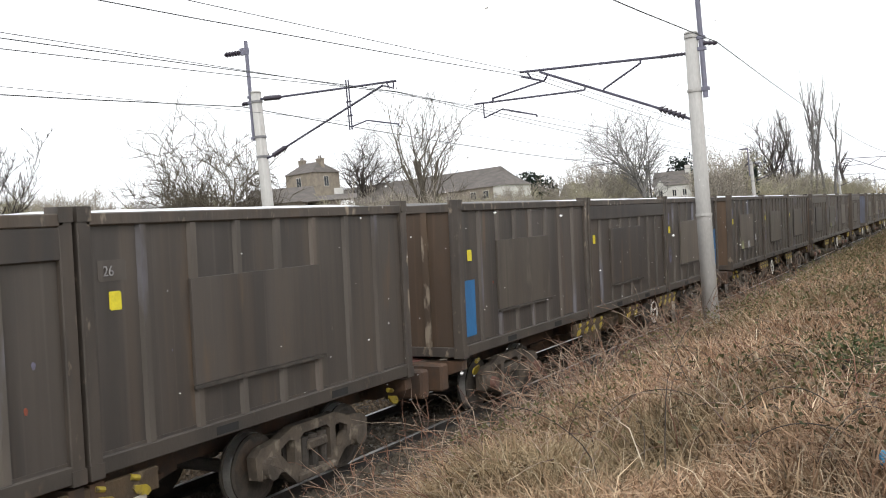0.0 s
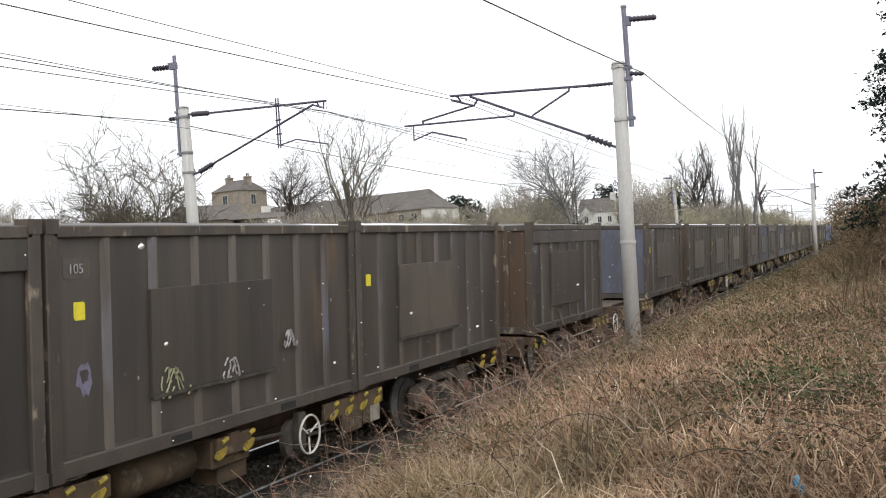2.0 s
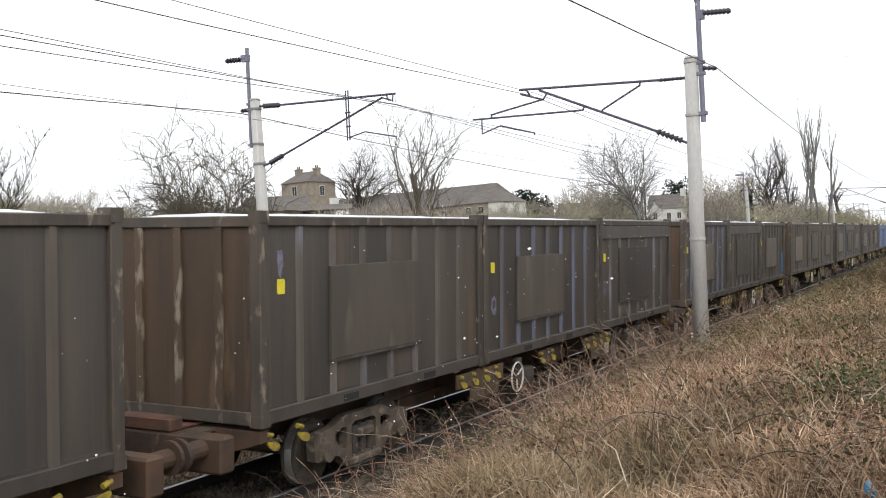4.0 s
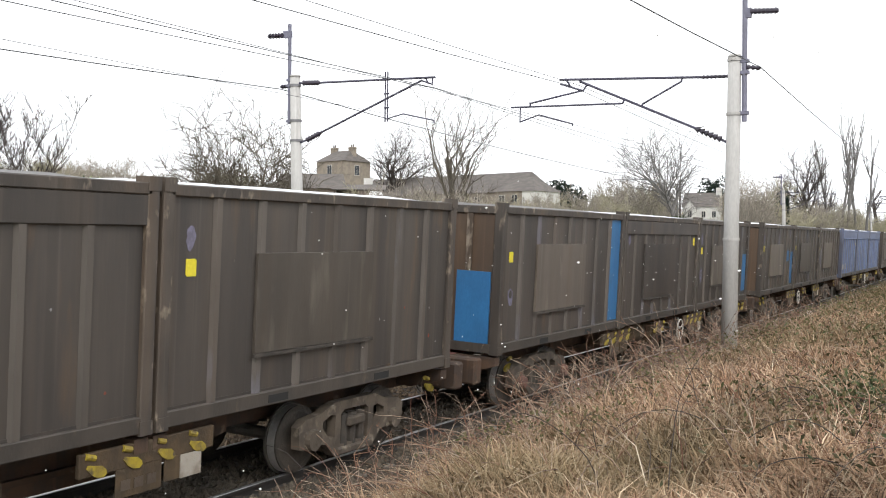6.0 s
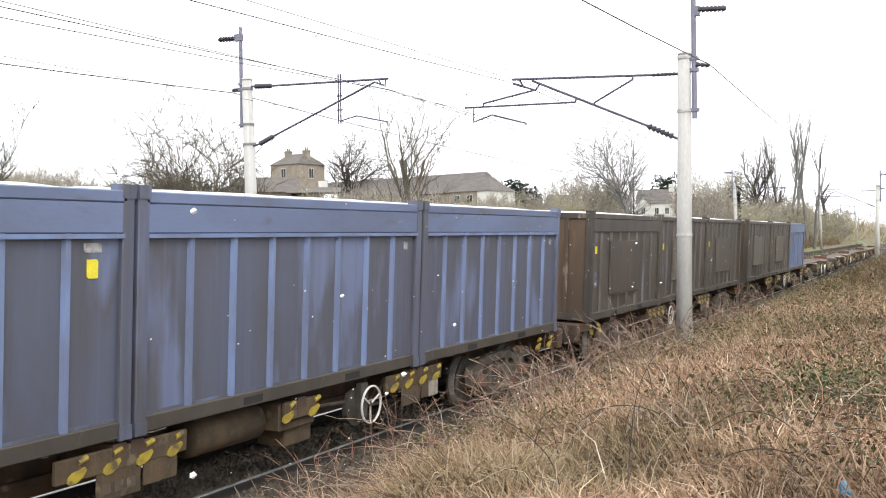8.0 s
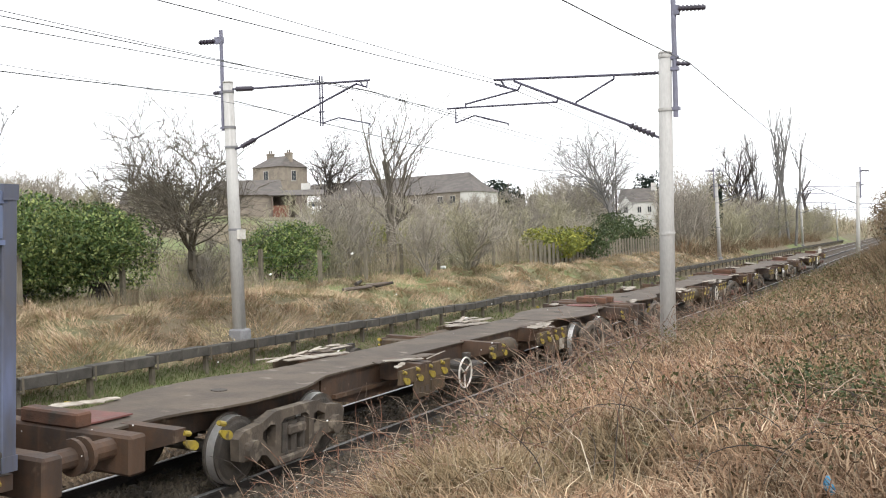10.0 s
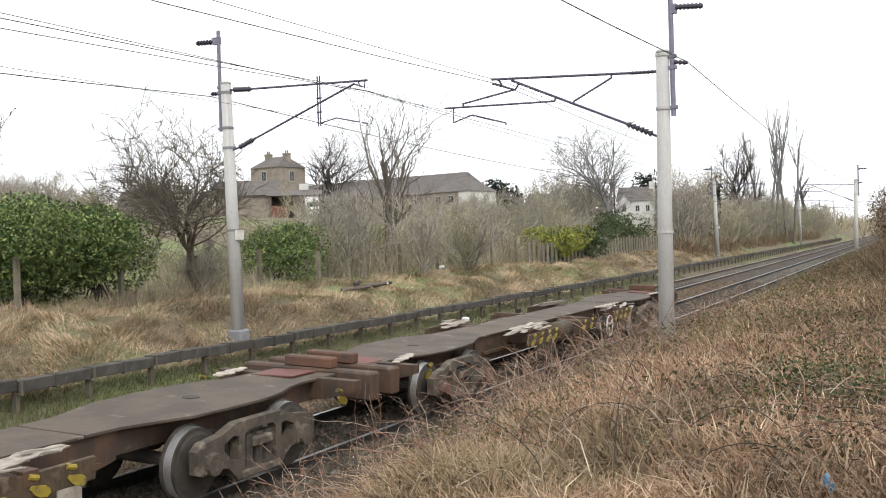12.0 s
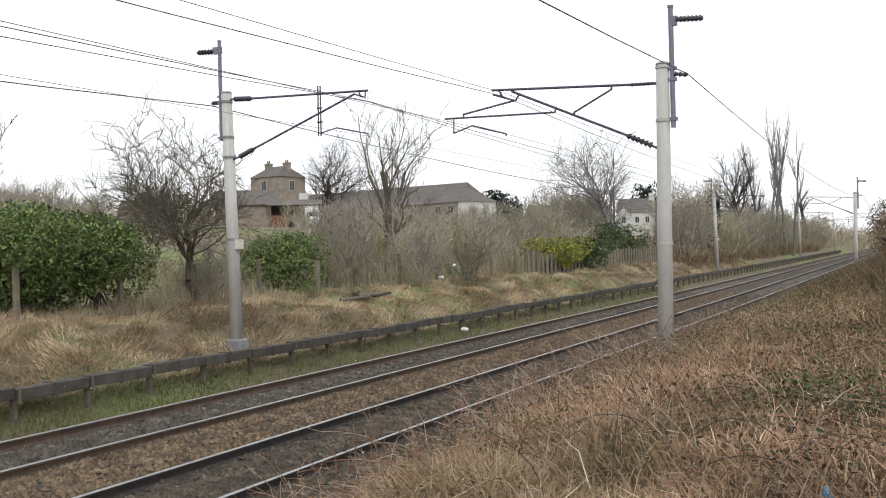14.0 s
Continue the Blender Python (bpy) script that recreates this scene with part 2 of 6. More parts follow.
BARK_SHRUB = mat("hazed_shrub_bark", (0.35, 0.315, 0.265), (0.25, 0.225, 0.19), 0.95, 3, 30, 0.6, stretch=(1, 1, 0.3), random_tint=0.25)
BARK_PALE = mat("pale_grey_bark", (0.2, 0.19, 0.18), (0.13, 0.125, 0.12), 0.95, 3, 30, 0.5, stretch=(1, 1, 0.3))
BRAMBLE = blades_mat("bramble_stems", [(0.162, 0.081, 0.0607), (0.27, 0.162, 0.108), (0.432, 0.351, 0.27), (0.121, 0.0743, 0.0675)])
DRY = blades_mat("dry_bank_grass", [(0.128, 0.0738, 0.0492), (0.385, 0.255, 0.162), (0.246, 0.14, 0.0887), (0.514, 0.378, 0.249), (0.171, 0.0973, 0.0624), (0.439, 0.296, 0.188), (0.0697, 0.0447, 0.0339), (0.632, 0.503, 0.35)], patch=(0.167, 0.146, 0.0766), patch_scale=0.35)
TUSSOCK = blades_mat("bleached_tussock_grass", [(0.402, 0.298, 0.199), (0.536, 0.406, 0.287), (0.246, 0.233, 0.121), (0.581, 0.455, 0.338), (0.469, 0.325, 0.221), (0.324, 0.271, 0.155)], patch=(0.17, 0.18, 0.075), patch_scale=0.9)
FRESH = blades_mat("green_verge_grass", [(0.085, 0.132, 0.0425), (0.136, 0.17, 0.0638), (0.0765, 0.0978, 0.034), (0.204, 0.17, 0.102)])
PADDOCK = blades_mat("paddock_grass", [(0.2, 0.25, 0.09), (0.27, 0.31, 0.13), (0.17, 0.2, 0.08)])
LEAF = blades_mat("evergreen_leaf", [(0.0774, 0.124, 0.0433), (0.119, 0.181, 0.0568), (0.31, 0.351, 0.124), (0.0877, 0.134, 0.0495), (0.0413, 0.0702, 0.033)], 0.38)
LEAF_LIME = blades_mat("yellow_green_leaf", [(0.36, 0.33, 0.05), (0.22, 0.24, 0.05), (0.13, 0.16, 0.045), (0.28, 0.28, 0.06)], 0.6)
CONIFER = blades_mat("dark_conifer_needles", [(0.016, 0.026, 0.02), (0.03, 0.042, 0.03), (0.012, 0.02, 0.018)])
# twig tones raised so that haze over the far scrub is in the colour
BRUSH = blades_mat("hazed_bare_brush_twigs", [(0.302, 0.258, 0.185), (0.37, 0.319, 0.235), (0.258, 0.241, 0.146), (0.403, 0.336, 0.258), (0.202, 0.174, 0.123)])
STRAW = blades_mat("pale_straw", [(0.62, 0.52, 0.38), (0.45, 0.36, 0.25), (0.7, 0.62, 0.48)])
BRIAR = blades_mat("bramble_leaf", [(0.1, 0.1, 0.045), (0.15, 0.12, 0.06), (0.07, 0.09, 0.035), (0.2, 0.14, 0.08)], 0.7)
# olive leaf tones darkened to paint in shaded undergrowth
BRIAR_SHADED = blades_mat("shaded_bramble_leaf", [(0.06, 0.06, 0.03), (0.09, 0.08, 0.04), (0.12, 0.085, 0.055), (0.05, 0.065, 0.03)], 0.7)
WEED = blades_mat("dull_green_weed_leaf", [(0.05, 0.075, 0.032), (0.075, 0.1, 0.042), (0.035, 0.05, 0.025), (0.1, 0.12, 0.055)], 0.6)
BRUSH_BROWN = blades_mat("brown_brush_twigs", [(0.165, 0.112, 0.072), (0.215, 0.15, 0.095), (0.115, 0.095, 0.055), (0.135, 0.092, 0.06)])
SOIL = mat("grass_and_soil", (0.17, 0.132, 0.085), (0.115, 0.1, 0.056), 0.95, 0.3, 6, 0.8, c=(0.15, 0.18, 0.065), c_at=0.51, c_scale=0.05, dist=0.1)
HOUSE = mat("sandstone_wall", (0.31, 0.265, 0.215), (0.21, 0.182, 0.15), 0.9, 1.2, 9, 0.4)
RENDER = mat("white_render_wall", (0.612, 0.603, 0.578), (0.51, 0.501, 0.476), 0.9, 0.6, 12, 0.2)
SLATE = mat("slate_roof", (0.15, 0.132, 0.12), (0.1, 0.09, 0.083), 0.8, 1.0, 10, 0.4, stretch=(1, 1, 3), c=(0.14, 0.12, 0.09), c_at=0.64)
GLASS = plain("dark_window_glass", (0.03, 0.034, 0.04), 0.12)
WOOD = mat("weathered_shed_boards", (0.17, 0.14, 0.115), (0.12, 0.095, 0.08), 0.9, 2, 20, 0.4, stretch=(6, 6, 0.6))
RED_WOOD = mat("red_brown_boards", (0.2, 0.085, 0.055), (0.15, 0.065, 0.045), 0.85, 2, 20, 0.4, stretch=(6, 6, 0.6))
FENCE = mat("fence_post_wood", (0.2, 0.175, 0.13), (0.13, 0.115, 0.085), 0.9, 3, 25, 0.4, random_tint=0.2)
VAN = plain("white_van_paint", (0.75, 0.75, 0.74), 0.35)
DARKCAR = plain("dark_car_paint", (0.03, 0.032, 0.036), 0.3)
# black for tyres, and for the shade painted into the fork pockets
RUBBER_AND_SHADE = plain("black_rubber_and_pocket_shade", (0.02, 0.02, 0.02), 0.8)
BAG = plain("blue_plastic_bag", (0.05, 0.28, 0.5), 0.4)
FLAKE = plain("white_scrap", (0.85, 0.85, 0.83), 0.7)
RED = mat("red_oxide_paint", (0.17, 0.075, 0.055), (0.1, 0.062, 0.05), 0.7, 6, 40, 0.3)


# ---- building helpers ----
def part(name, bm, material, parent=None, label="", smooth=False):
    """Links a bmesh as one mesh object, under a thing or a part."""
    me = bpy.data.meshes.new(name)
    if smooth:
        for fc in bm.faces:
            fc.smooth = True
    bm.to_mesh(me)
    bm.free()
    me.materials.append(material)
    ob = new(name, me)
    ob.parent = parent
    return tagged(ob, label)


def raw(name, verts, faces, material, parent=None, label=""):
    me = bpy.data.meshes.new(name)
    me.from_pydata(verts, [], faces)
    me.materials.append(material)
    ob = new(name, me)
    ob.parent = parent
    return tagged(ob, label)


def thing(name, label, category, group="", kind="", at=None):
    ob = new(name)
    ob.empty_display_size = 0.2
    if at is not None:
        ob.matrix_basis = at
    return tagged(ob, label, category, group, kind)


def box(bm, x0, x1, y0, y1, z0, z1, bevel=0.0):
    made = bmesh.ops.create_cube(bm, size=1.0, matrix=Matrix.LocRotScale(((x0 + x1) / 2, (y0 + y1) / 2, (z0 + z1) / 2), None, (abs(x1 - x0), abs(y1 - y0), abs(z1 - z0))))
    if bevel:
        edges = list({e for v in made["verts"] for e in v.link_edges})
        bmesh.ops.bevel(bm, geom=edges, offset=bevel, segments=1, affect="EDGES")
    return bm


def boxed(*a, **k):
    return box(bmesh.new(), *a, **k)


def rod(bm, p, q, r0, r1=None, n=8):
    p, q = Vector(p), Vector(q)
    m = Matrix.Translation((p + q) / 2) @ (q - p).to_track_quat("Z", "Y").to_matrix().to_4x4()
    bmesh.ops.create_cone(bm, cap_ends=True, segments=n, radius1=r0, radius2=r0 if r1 is None else r1, depth=(q - p).length, matrix=m)
    return bm


def rods(pairs, r, n=6):
    bm = bmesh.new()
    for p, q in pairs:
        rod(bm, p, q, r, n=n)
    return bm


def prism(bm, outline, axis, lo, hi):
    """A flat outline (pairs) drawn out along an axis: x, y or z."""
    order = {"x": lambda a, b, c: (c, a, b), "y": lambda a, b, c: (a, c, b), "z": lambda a, b, c: (a, b, c)}[axis]
    low = [bm.verts.new(order(a, b, lo)) for a, b in outline]
    high = [bm.verts.new(order(a, b, hi)) for a, b in outline]
    n = len(outline)
    bm.faces.new(low[::-1]), bm.faces.new(high)
    for i in range(n):
        bm.faces.new((low[i], low[(i + 1) % n], high[(i + 1) % n], high[i]))
    bmesh.ops.recalc_face_normals(bm, faces=bm.faces)
    return bm


def tubes(name, segs, material, parent=None, sides=4, label=""):
    """Many tapered tube pieces (p, q, r0, r1) joined in one mesh."""
    s = np.array([(*p, *q, a, b) for p, q, a, b in segs], float)
    p, q, ra, rb = s[:, :3], s[:, 3:6], s[:, 6:7], s[:, 7:8]
    d = q - p
    d /= np.linalg.norm(d, axis=1, keepdims=True) + 1e-9
    ref = np.where(np.abs(d[:, 2:3]) < 0.9, [[0, 0, 1.0]], [[1.0, 0, 0]])
    e = np.cross(d, ref)
    e /= np.linalg.norm(e, axis=1, keepdims=True)
    g = np.cross(d, e)
    rings = []
    for base, r in ((p, ra), (q, rb)):
        for i in range(sides):
            w = 2 * math.pi * i / sides
            rings.append(base + r * (math.cos(w) * e + math.sin(w) * g))
    v = np.stack(rings, 1).reshape(-1, 3)
    k = np.arange(len(s))[:, None] * 2 * sides
    fs = [np.concatenate([k + i, k + (i + 1) % sides, k + sides + (i + 1) % sides, k + sides + i], 1) for i in range(sides)]
    return raw(name, v.tolist(), np.stack(fs, 1).reshape(-1, 4).tolist(), material, parent, label)


def blades(name, xyz, height, width, lean, material, label="", category="", parent=None, bow=0.5, heading=None):
    """Bent, tapered strips rooted at xyz: grass, twigs, stems."""
    n = len(xyz)
    rng = np.random.default_rng(len(name) * 7 + n)
    face = rng.uniform(0, 2 * math.pi, n)
    way = rng.uniform(0, 2 * math.pi, n) if heading is None else heading + rng.normal(0, 0.8, n)
    side = np.stack([np.cos(face), np.sin(face), np.zeros(n)], 1) * (width / 2)[:, None]
    lean = lean * rng.uniform(0.2, 1.6, n)
    out = np.stack([np.cos(way), np.sin(way), np.zeros(n)], 1)
    up = np.array([[0, 0, 1.0]])
    h = height[:, None]
    mid = xyz + up * h * 0.55 + out * h * lean[:, None] * 0.4
    tip = xyz + up * h * (1 - 0.35 * np.minimum(lean, 1.2))[:, None] + out * h * lean[:, None] * (0.6 + bow)
    v = np.stack([xyz - side, xyz + side, mid + side * 0.8, mid - side * 0.8, tip], 1).reshape(-1, 3)
    k = np.arange(n)[:, None] * 5
    quads = np.concatenate([k, k + 1, k + 2, k + 3], 1)
    tris = np.concatenate([k + 3, k + 2, k + 4], 1)
    ob = raw(name, v.tolist(), quads.tolist() + tris.tolist(), material, parent)
    return tagged(ob, label, category, kind="stuff" if label else "")


def leaves(name, centres, size, material, parent=None, label="", category="", flat=0.0):
    """Small diamond leaves with a fold, turned every way."""
    n = len(centres)
    rng = np.random.default_rng(n + len(name))
    a = rng.normal(size=(n, 3))
    a /= np.linalg.norm(a, axis=1, keepdims=True)
    b = np.cross(a, rng.normal(size=(n, 3)))
    b /= np.linalg.norm(b, axis=1, keepdims=True)
    s = (size * rng.uniform(0.6, 1.3, n))[:, None]
    c = np.cross(a, b)
    v = np.stack([centres - a * s, centres + b * s * 0.45 + c * s * 0.1, centres + a * s, centres - b * s * 0.45 + c * s * 0.1], 1).reshape(-1, 3)
    k = np.arange(n)[:, None] * 4
    f = np.concatenate([np.concatenate([k, k + 1, k + 2], 1), np.concatenate([k, k + 2, k + 3], 1)], 0)
    ob = raw(name, v.tolist(), f.tolist(), material, parent)
    return tagged(ob, label, category, kind="stuff" if category else "")


# ---- the lie of the land ----
TURN, ONSET, SETTLED = 1.0e-4, 20.0, 60.0
CANT = 2.93
NEAR_X, NEAR_Z = -8.617, 0.038
FAR_X, FAR_Z = -12.243, 0.128


def bend(y):
    """Sideways shift of the line where it curves away."""
    y = np.asarray(y, float)
    return -TURN * np.clip(y - ONSET, 0, SETTLED - ONSET) ** 2 - 2 * TURN * (SETTLED - ONSET) * np.maximum(y - SETTLED, 0)


def on_line(x, y, z, cant=0.0):
    """A pose on the line: x across, y along, following the curve."""
    return pose(x + float(bend(y)), y, z, 0, cant, math.degrees(math.atan(2 * TURN * min(max(y - ONSET, 0), SETTLED - ONSET))))


PROFILE_U = [-1500, -400, -200, -120, -66, -42, -30, -25, -22, -19.5, -17.6, -16.5, -15.9, -15.2, -14.0, -7.3, -6.7, -6.1, -5.2, -4.2, -2.5, 0, 4, 8, 15, 60, 1500]
PROFILE_Z = [30, 24, 14, 9.0, 6.1, 3.2, 1.7, 1.3, 1.45, 1.4, 1.05, 0.55, 0.12, -0.1, -0.45, -0.55, -0.4, -0.05, 0.42, 0.8, 1.15, 1.4, 1.9, 2.5, 3.2, 6, 20]


def near_shift(y):
    """The cutting is a little wider close to the viewpoint."""
    return 0.42 * np.clip((15.0 - np.asarray(y, float)) / 5.0, 0, 1) * np.clip(np.asarray(y, float) / 5.0, 0, 1)


def land(x, y):
    """Height of the ground."""
    x, y = np.asarray(x, float), np.asarray(y, float)
    u = x - bend(np.minimum(y, 500))
    z = np.interp(u - np.where(u > -8, near_shift(y), 0), PROFILE_U, PROFILE_Z)
    rough = np.clip((np.abs(u + 10.5) - 5.0) / 4, 0, 1)
    z = z + rough * (0.10 * np.sin(0.9 * x + 1.3 * np.sin(0.5 * y)) * np.sin(0.7 * y + 0.8 * x) + 0.05 * np.sin(2.3 * x + 0.4 * y) * np.sin(1.9 * y))
    verge = np.exp(-((u + 18.6) / 1.7) ** 2)
    z = z + verge * 0.16 * np.sin(2.2 * x + 1.1 * np.sin(1.3 * y)) * np.sin(1.5 * y + 0.7 * x)
    return z


def rooted(x, y):
    return np.stack([x, y, land(x, y) - 0.03], 1)


# ---- ground, track bed, rails ----
gx = np.concatenate([-np.geomspace(1500, 32, 34), np.arange(-31, 9, 0.5), np.geomspace(9.5, 1500, 24)])
gy = np.concatenate([[-1500, -600, -200, -80, -40], np.arange(-20, 80, 1.0), np.geomspace(81, 300, 50), np.geomspace(330, 4000, 20)])
GX, GY = np.meshgrid(gx, gy)
NX = len(gx)
gv = np.stack([GX + bend(np.minimum(GY, 500)) * (np.abs(GX) < 200), GY, land(GX + bend(np.minimum(GY, 500)), GY)], 2).reshape(-1, 3)
gf = [(j * NX + i, j * NX + i + 1, (j + 1) * NX + i + 1, (j + 1) * NX + i) for j in range(len(gy) - 1) for i in range(NX - 1)]
ground = raw("ground", gv.tolist(), gf, SOIL)
tagged(ground, "rough winter grassland with bare soil sloping to the railway", "ground", kind="structure")
for poly in ground.data.polygons:
    poly.use_smooth = True

bu = np.array([-14.9, -14.2, -13.75, -13.3, -12.99, -12.24, -11.5, -11.0, -10.4, -9.9, -9.35, -8.6, -7.87, -7.5, -7.15, -6.7])
bz = np.array([-0.45, -0.2, -0.02, 0.0, -0.01, -0.03, -0.06, -0.04, -0.05, -0.07, -0.09, -0.12, -0.15, -0.17, -0.3, -0.55])
by = np.concatenate([np.arange(-60, 70, 0.5), np.arange(70, 460, 4.0)])
fine_u = np.linspace(bu[0], bu[-1], 60)
BU, BY = np.meshgrid(fine_u, by)
bump = np.random.default_rng(3).normal(0, 0.012, BU.shape)
bv = np.stack([BU + bend(BY), BY, np.interp(BU, bu, bz) + bump], 2).reshape(-1, 3)
bf = [(j * 60 + i, j * 60 + i + 1, (j + 1) * 60 + i + 1, (j + 1) * 60 + i) for j in range(len(by) - 1) for i in range(59)]
ballast = raw("ballast", bv.tolist(), bf, BED)
tagged(ballast, "rust-stained grey stone ballast under both tracks", "ballast", kind="structure")

rng = np.random.default_rng(11)
n = 42000
sy = 7 * np.exp(rng.uniform(0, math.log(60 / 7), n))
su = rng.uniform(-14.3, -7.2, n)
sp = np.stack([su + bend(sy), sy, np.interp(su, bu, bz) + 0.008], 1)
octa = np.array([(1, 0, 0), (0, 1, 0), (-1, 0, 0), (0, -1, 0), (0, 0, 1), (0, 0, -0.6)], float)
size = rng.uniform(0.02, 0.055, n)[:, None, None]
jit = rng.uniform(0.6, 1.3, (n, 6, 1))
spin = rng.uniform(0, 6.28, n)
cs, sn = np.cos(spin)[:, None], np.sin(spin)[:, None]
shape = octa[None] * size * jit
shape = np.stack([shape[:, :, 0] * cs - shape[:, :, 1] * sn, shape[:, :, 0] * sn + shape[:, :, 1] * cs, shape[:, :, 2]], 2)
warm = ((su > -11.42) & (su < -9.45)) | (su < -13.05)
grey = (su <= -11.42) & (su >= -13.05)
FACES = np.array([(0, 1, 4), (1, 2, 4), (2, 3, 4), (3, 0, 4), (1, 0, 5), (2, 1, 5), (3, 2, 5), (0, 3, 5)])
for pick, material, label in ((warm, STONE_WARM, "loose brown ballast stones between and beside the tracks"), (grey, STONE_GREY, "loose grey ballast stones within the far track"), (~warm & ~grey, STONE, "oil-darkened ballast stones within the near track")):
    pts = (sp[:, None] + shape)[pick].reshape(-1, 3)
    tri = (np.arange(int(pick.sum()))[:, None, None] * 6 + FACES[None]).reshape(-1, 3)
    tagged(raw("ballast_stones", pts.tolist(), tri.tolist(), material), label, "stones", kind="stuff")

RAIL_SHAPE = [(-0.07, -0.158), (0.07, -0.158), (0.07, -0.145), (0.012, -0.12), (0.012, -0.045), (0.035, -0.035), (0.035, -0.004), (-0.035, -0.004), (-0.035, -0.035), (-0.012, -0.045), (-0.012, -0.12), (-0.07, -0.145)]


def sweep(name, shape, x, z, material, parent=None, label="", cant=0.0, y0=-60, y1=460):
    ys = np.concatenate([np.arange(y0, 40, 20.0), np.arange(40, y1 + 1, 8.0)])
    c, s = math.cos(radians(cant)), math.sin(radians(cant))
    vs, fs, k = [], [], len(shape)
    for y in ys:
        for a, b in shape:
            vs.append((x + a * c + b * s + float(bend(y)), y, z - a * s + b * c))
    for j in range(len(ys) - 1):
        for i in range(k):
            fs.append((j * k + i, j * k + (i + 1) % k, (j + 1) * k + (i + 1) % k, (j + 1) * k + i))
    return raw(name, vs, fs, material, parent, label)


for track, cx, cz in (("near_track", NEAR_X, NEAR_Z), ("far_track", FAR_X, FAR_Z)):
    tr = thing(track, "running line of rusted rails with polished heads on concrete sleepers", "railway track", kind="structure")
    for sgn in (-1, 1):
        rx, rz = cx + sgn * 0.7525, cz - sgn * 0.0385
        rail = sweep("rail", RAIL_SHAPE, rx, rz, RAIL if track == "far_track" else RAIL_BLACK, tr, cant=CANT)
        sweep("rail_head", [(-0.03, -0.004), (0.03, -0.004), (0.024, 0.003), (-0.024, 0.003)], rx, rz, RAIL_TOP, rail, "polished steel running surface", CANT)


# ---- overhead line ----
def insulator(p, q, parent, discs=5, r=0.075):
    p, q = Vector(p), Vector(q)
    bm = rod(bmesh.new(), p, q, 0.03)
    for i in range(discs):
        c = p.lerp(q, (i + 0.5) / discs)
        w = (q - p).normalized() * 0.035
        rod(bm, c - w, c + w, r, r * 0.55, 10)
    return part("insulator", bm, INSUL, parent, "dark ribbed insulator")


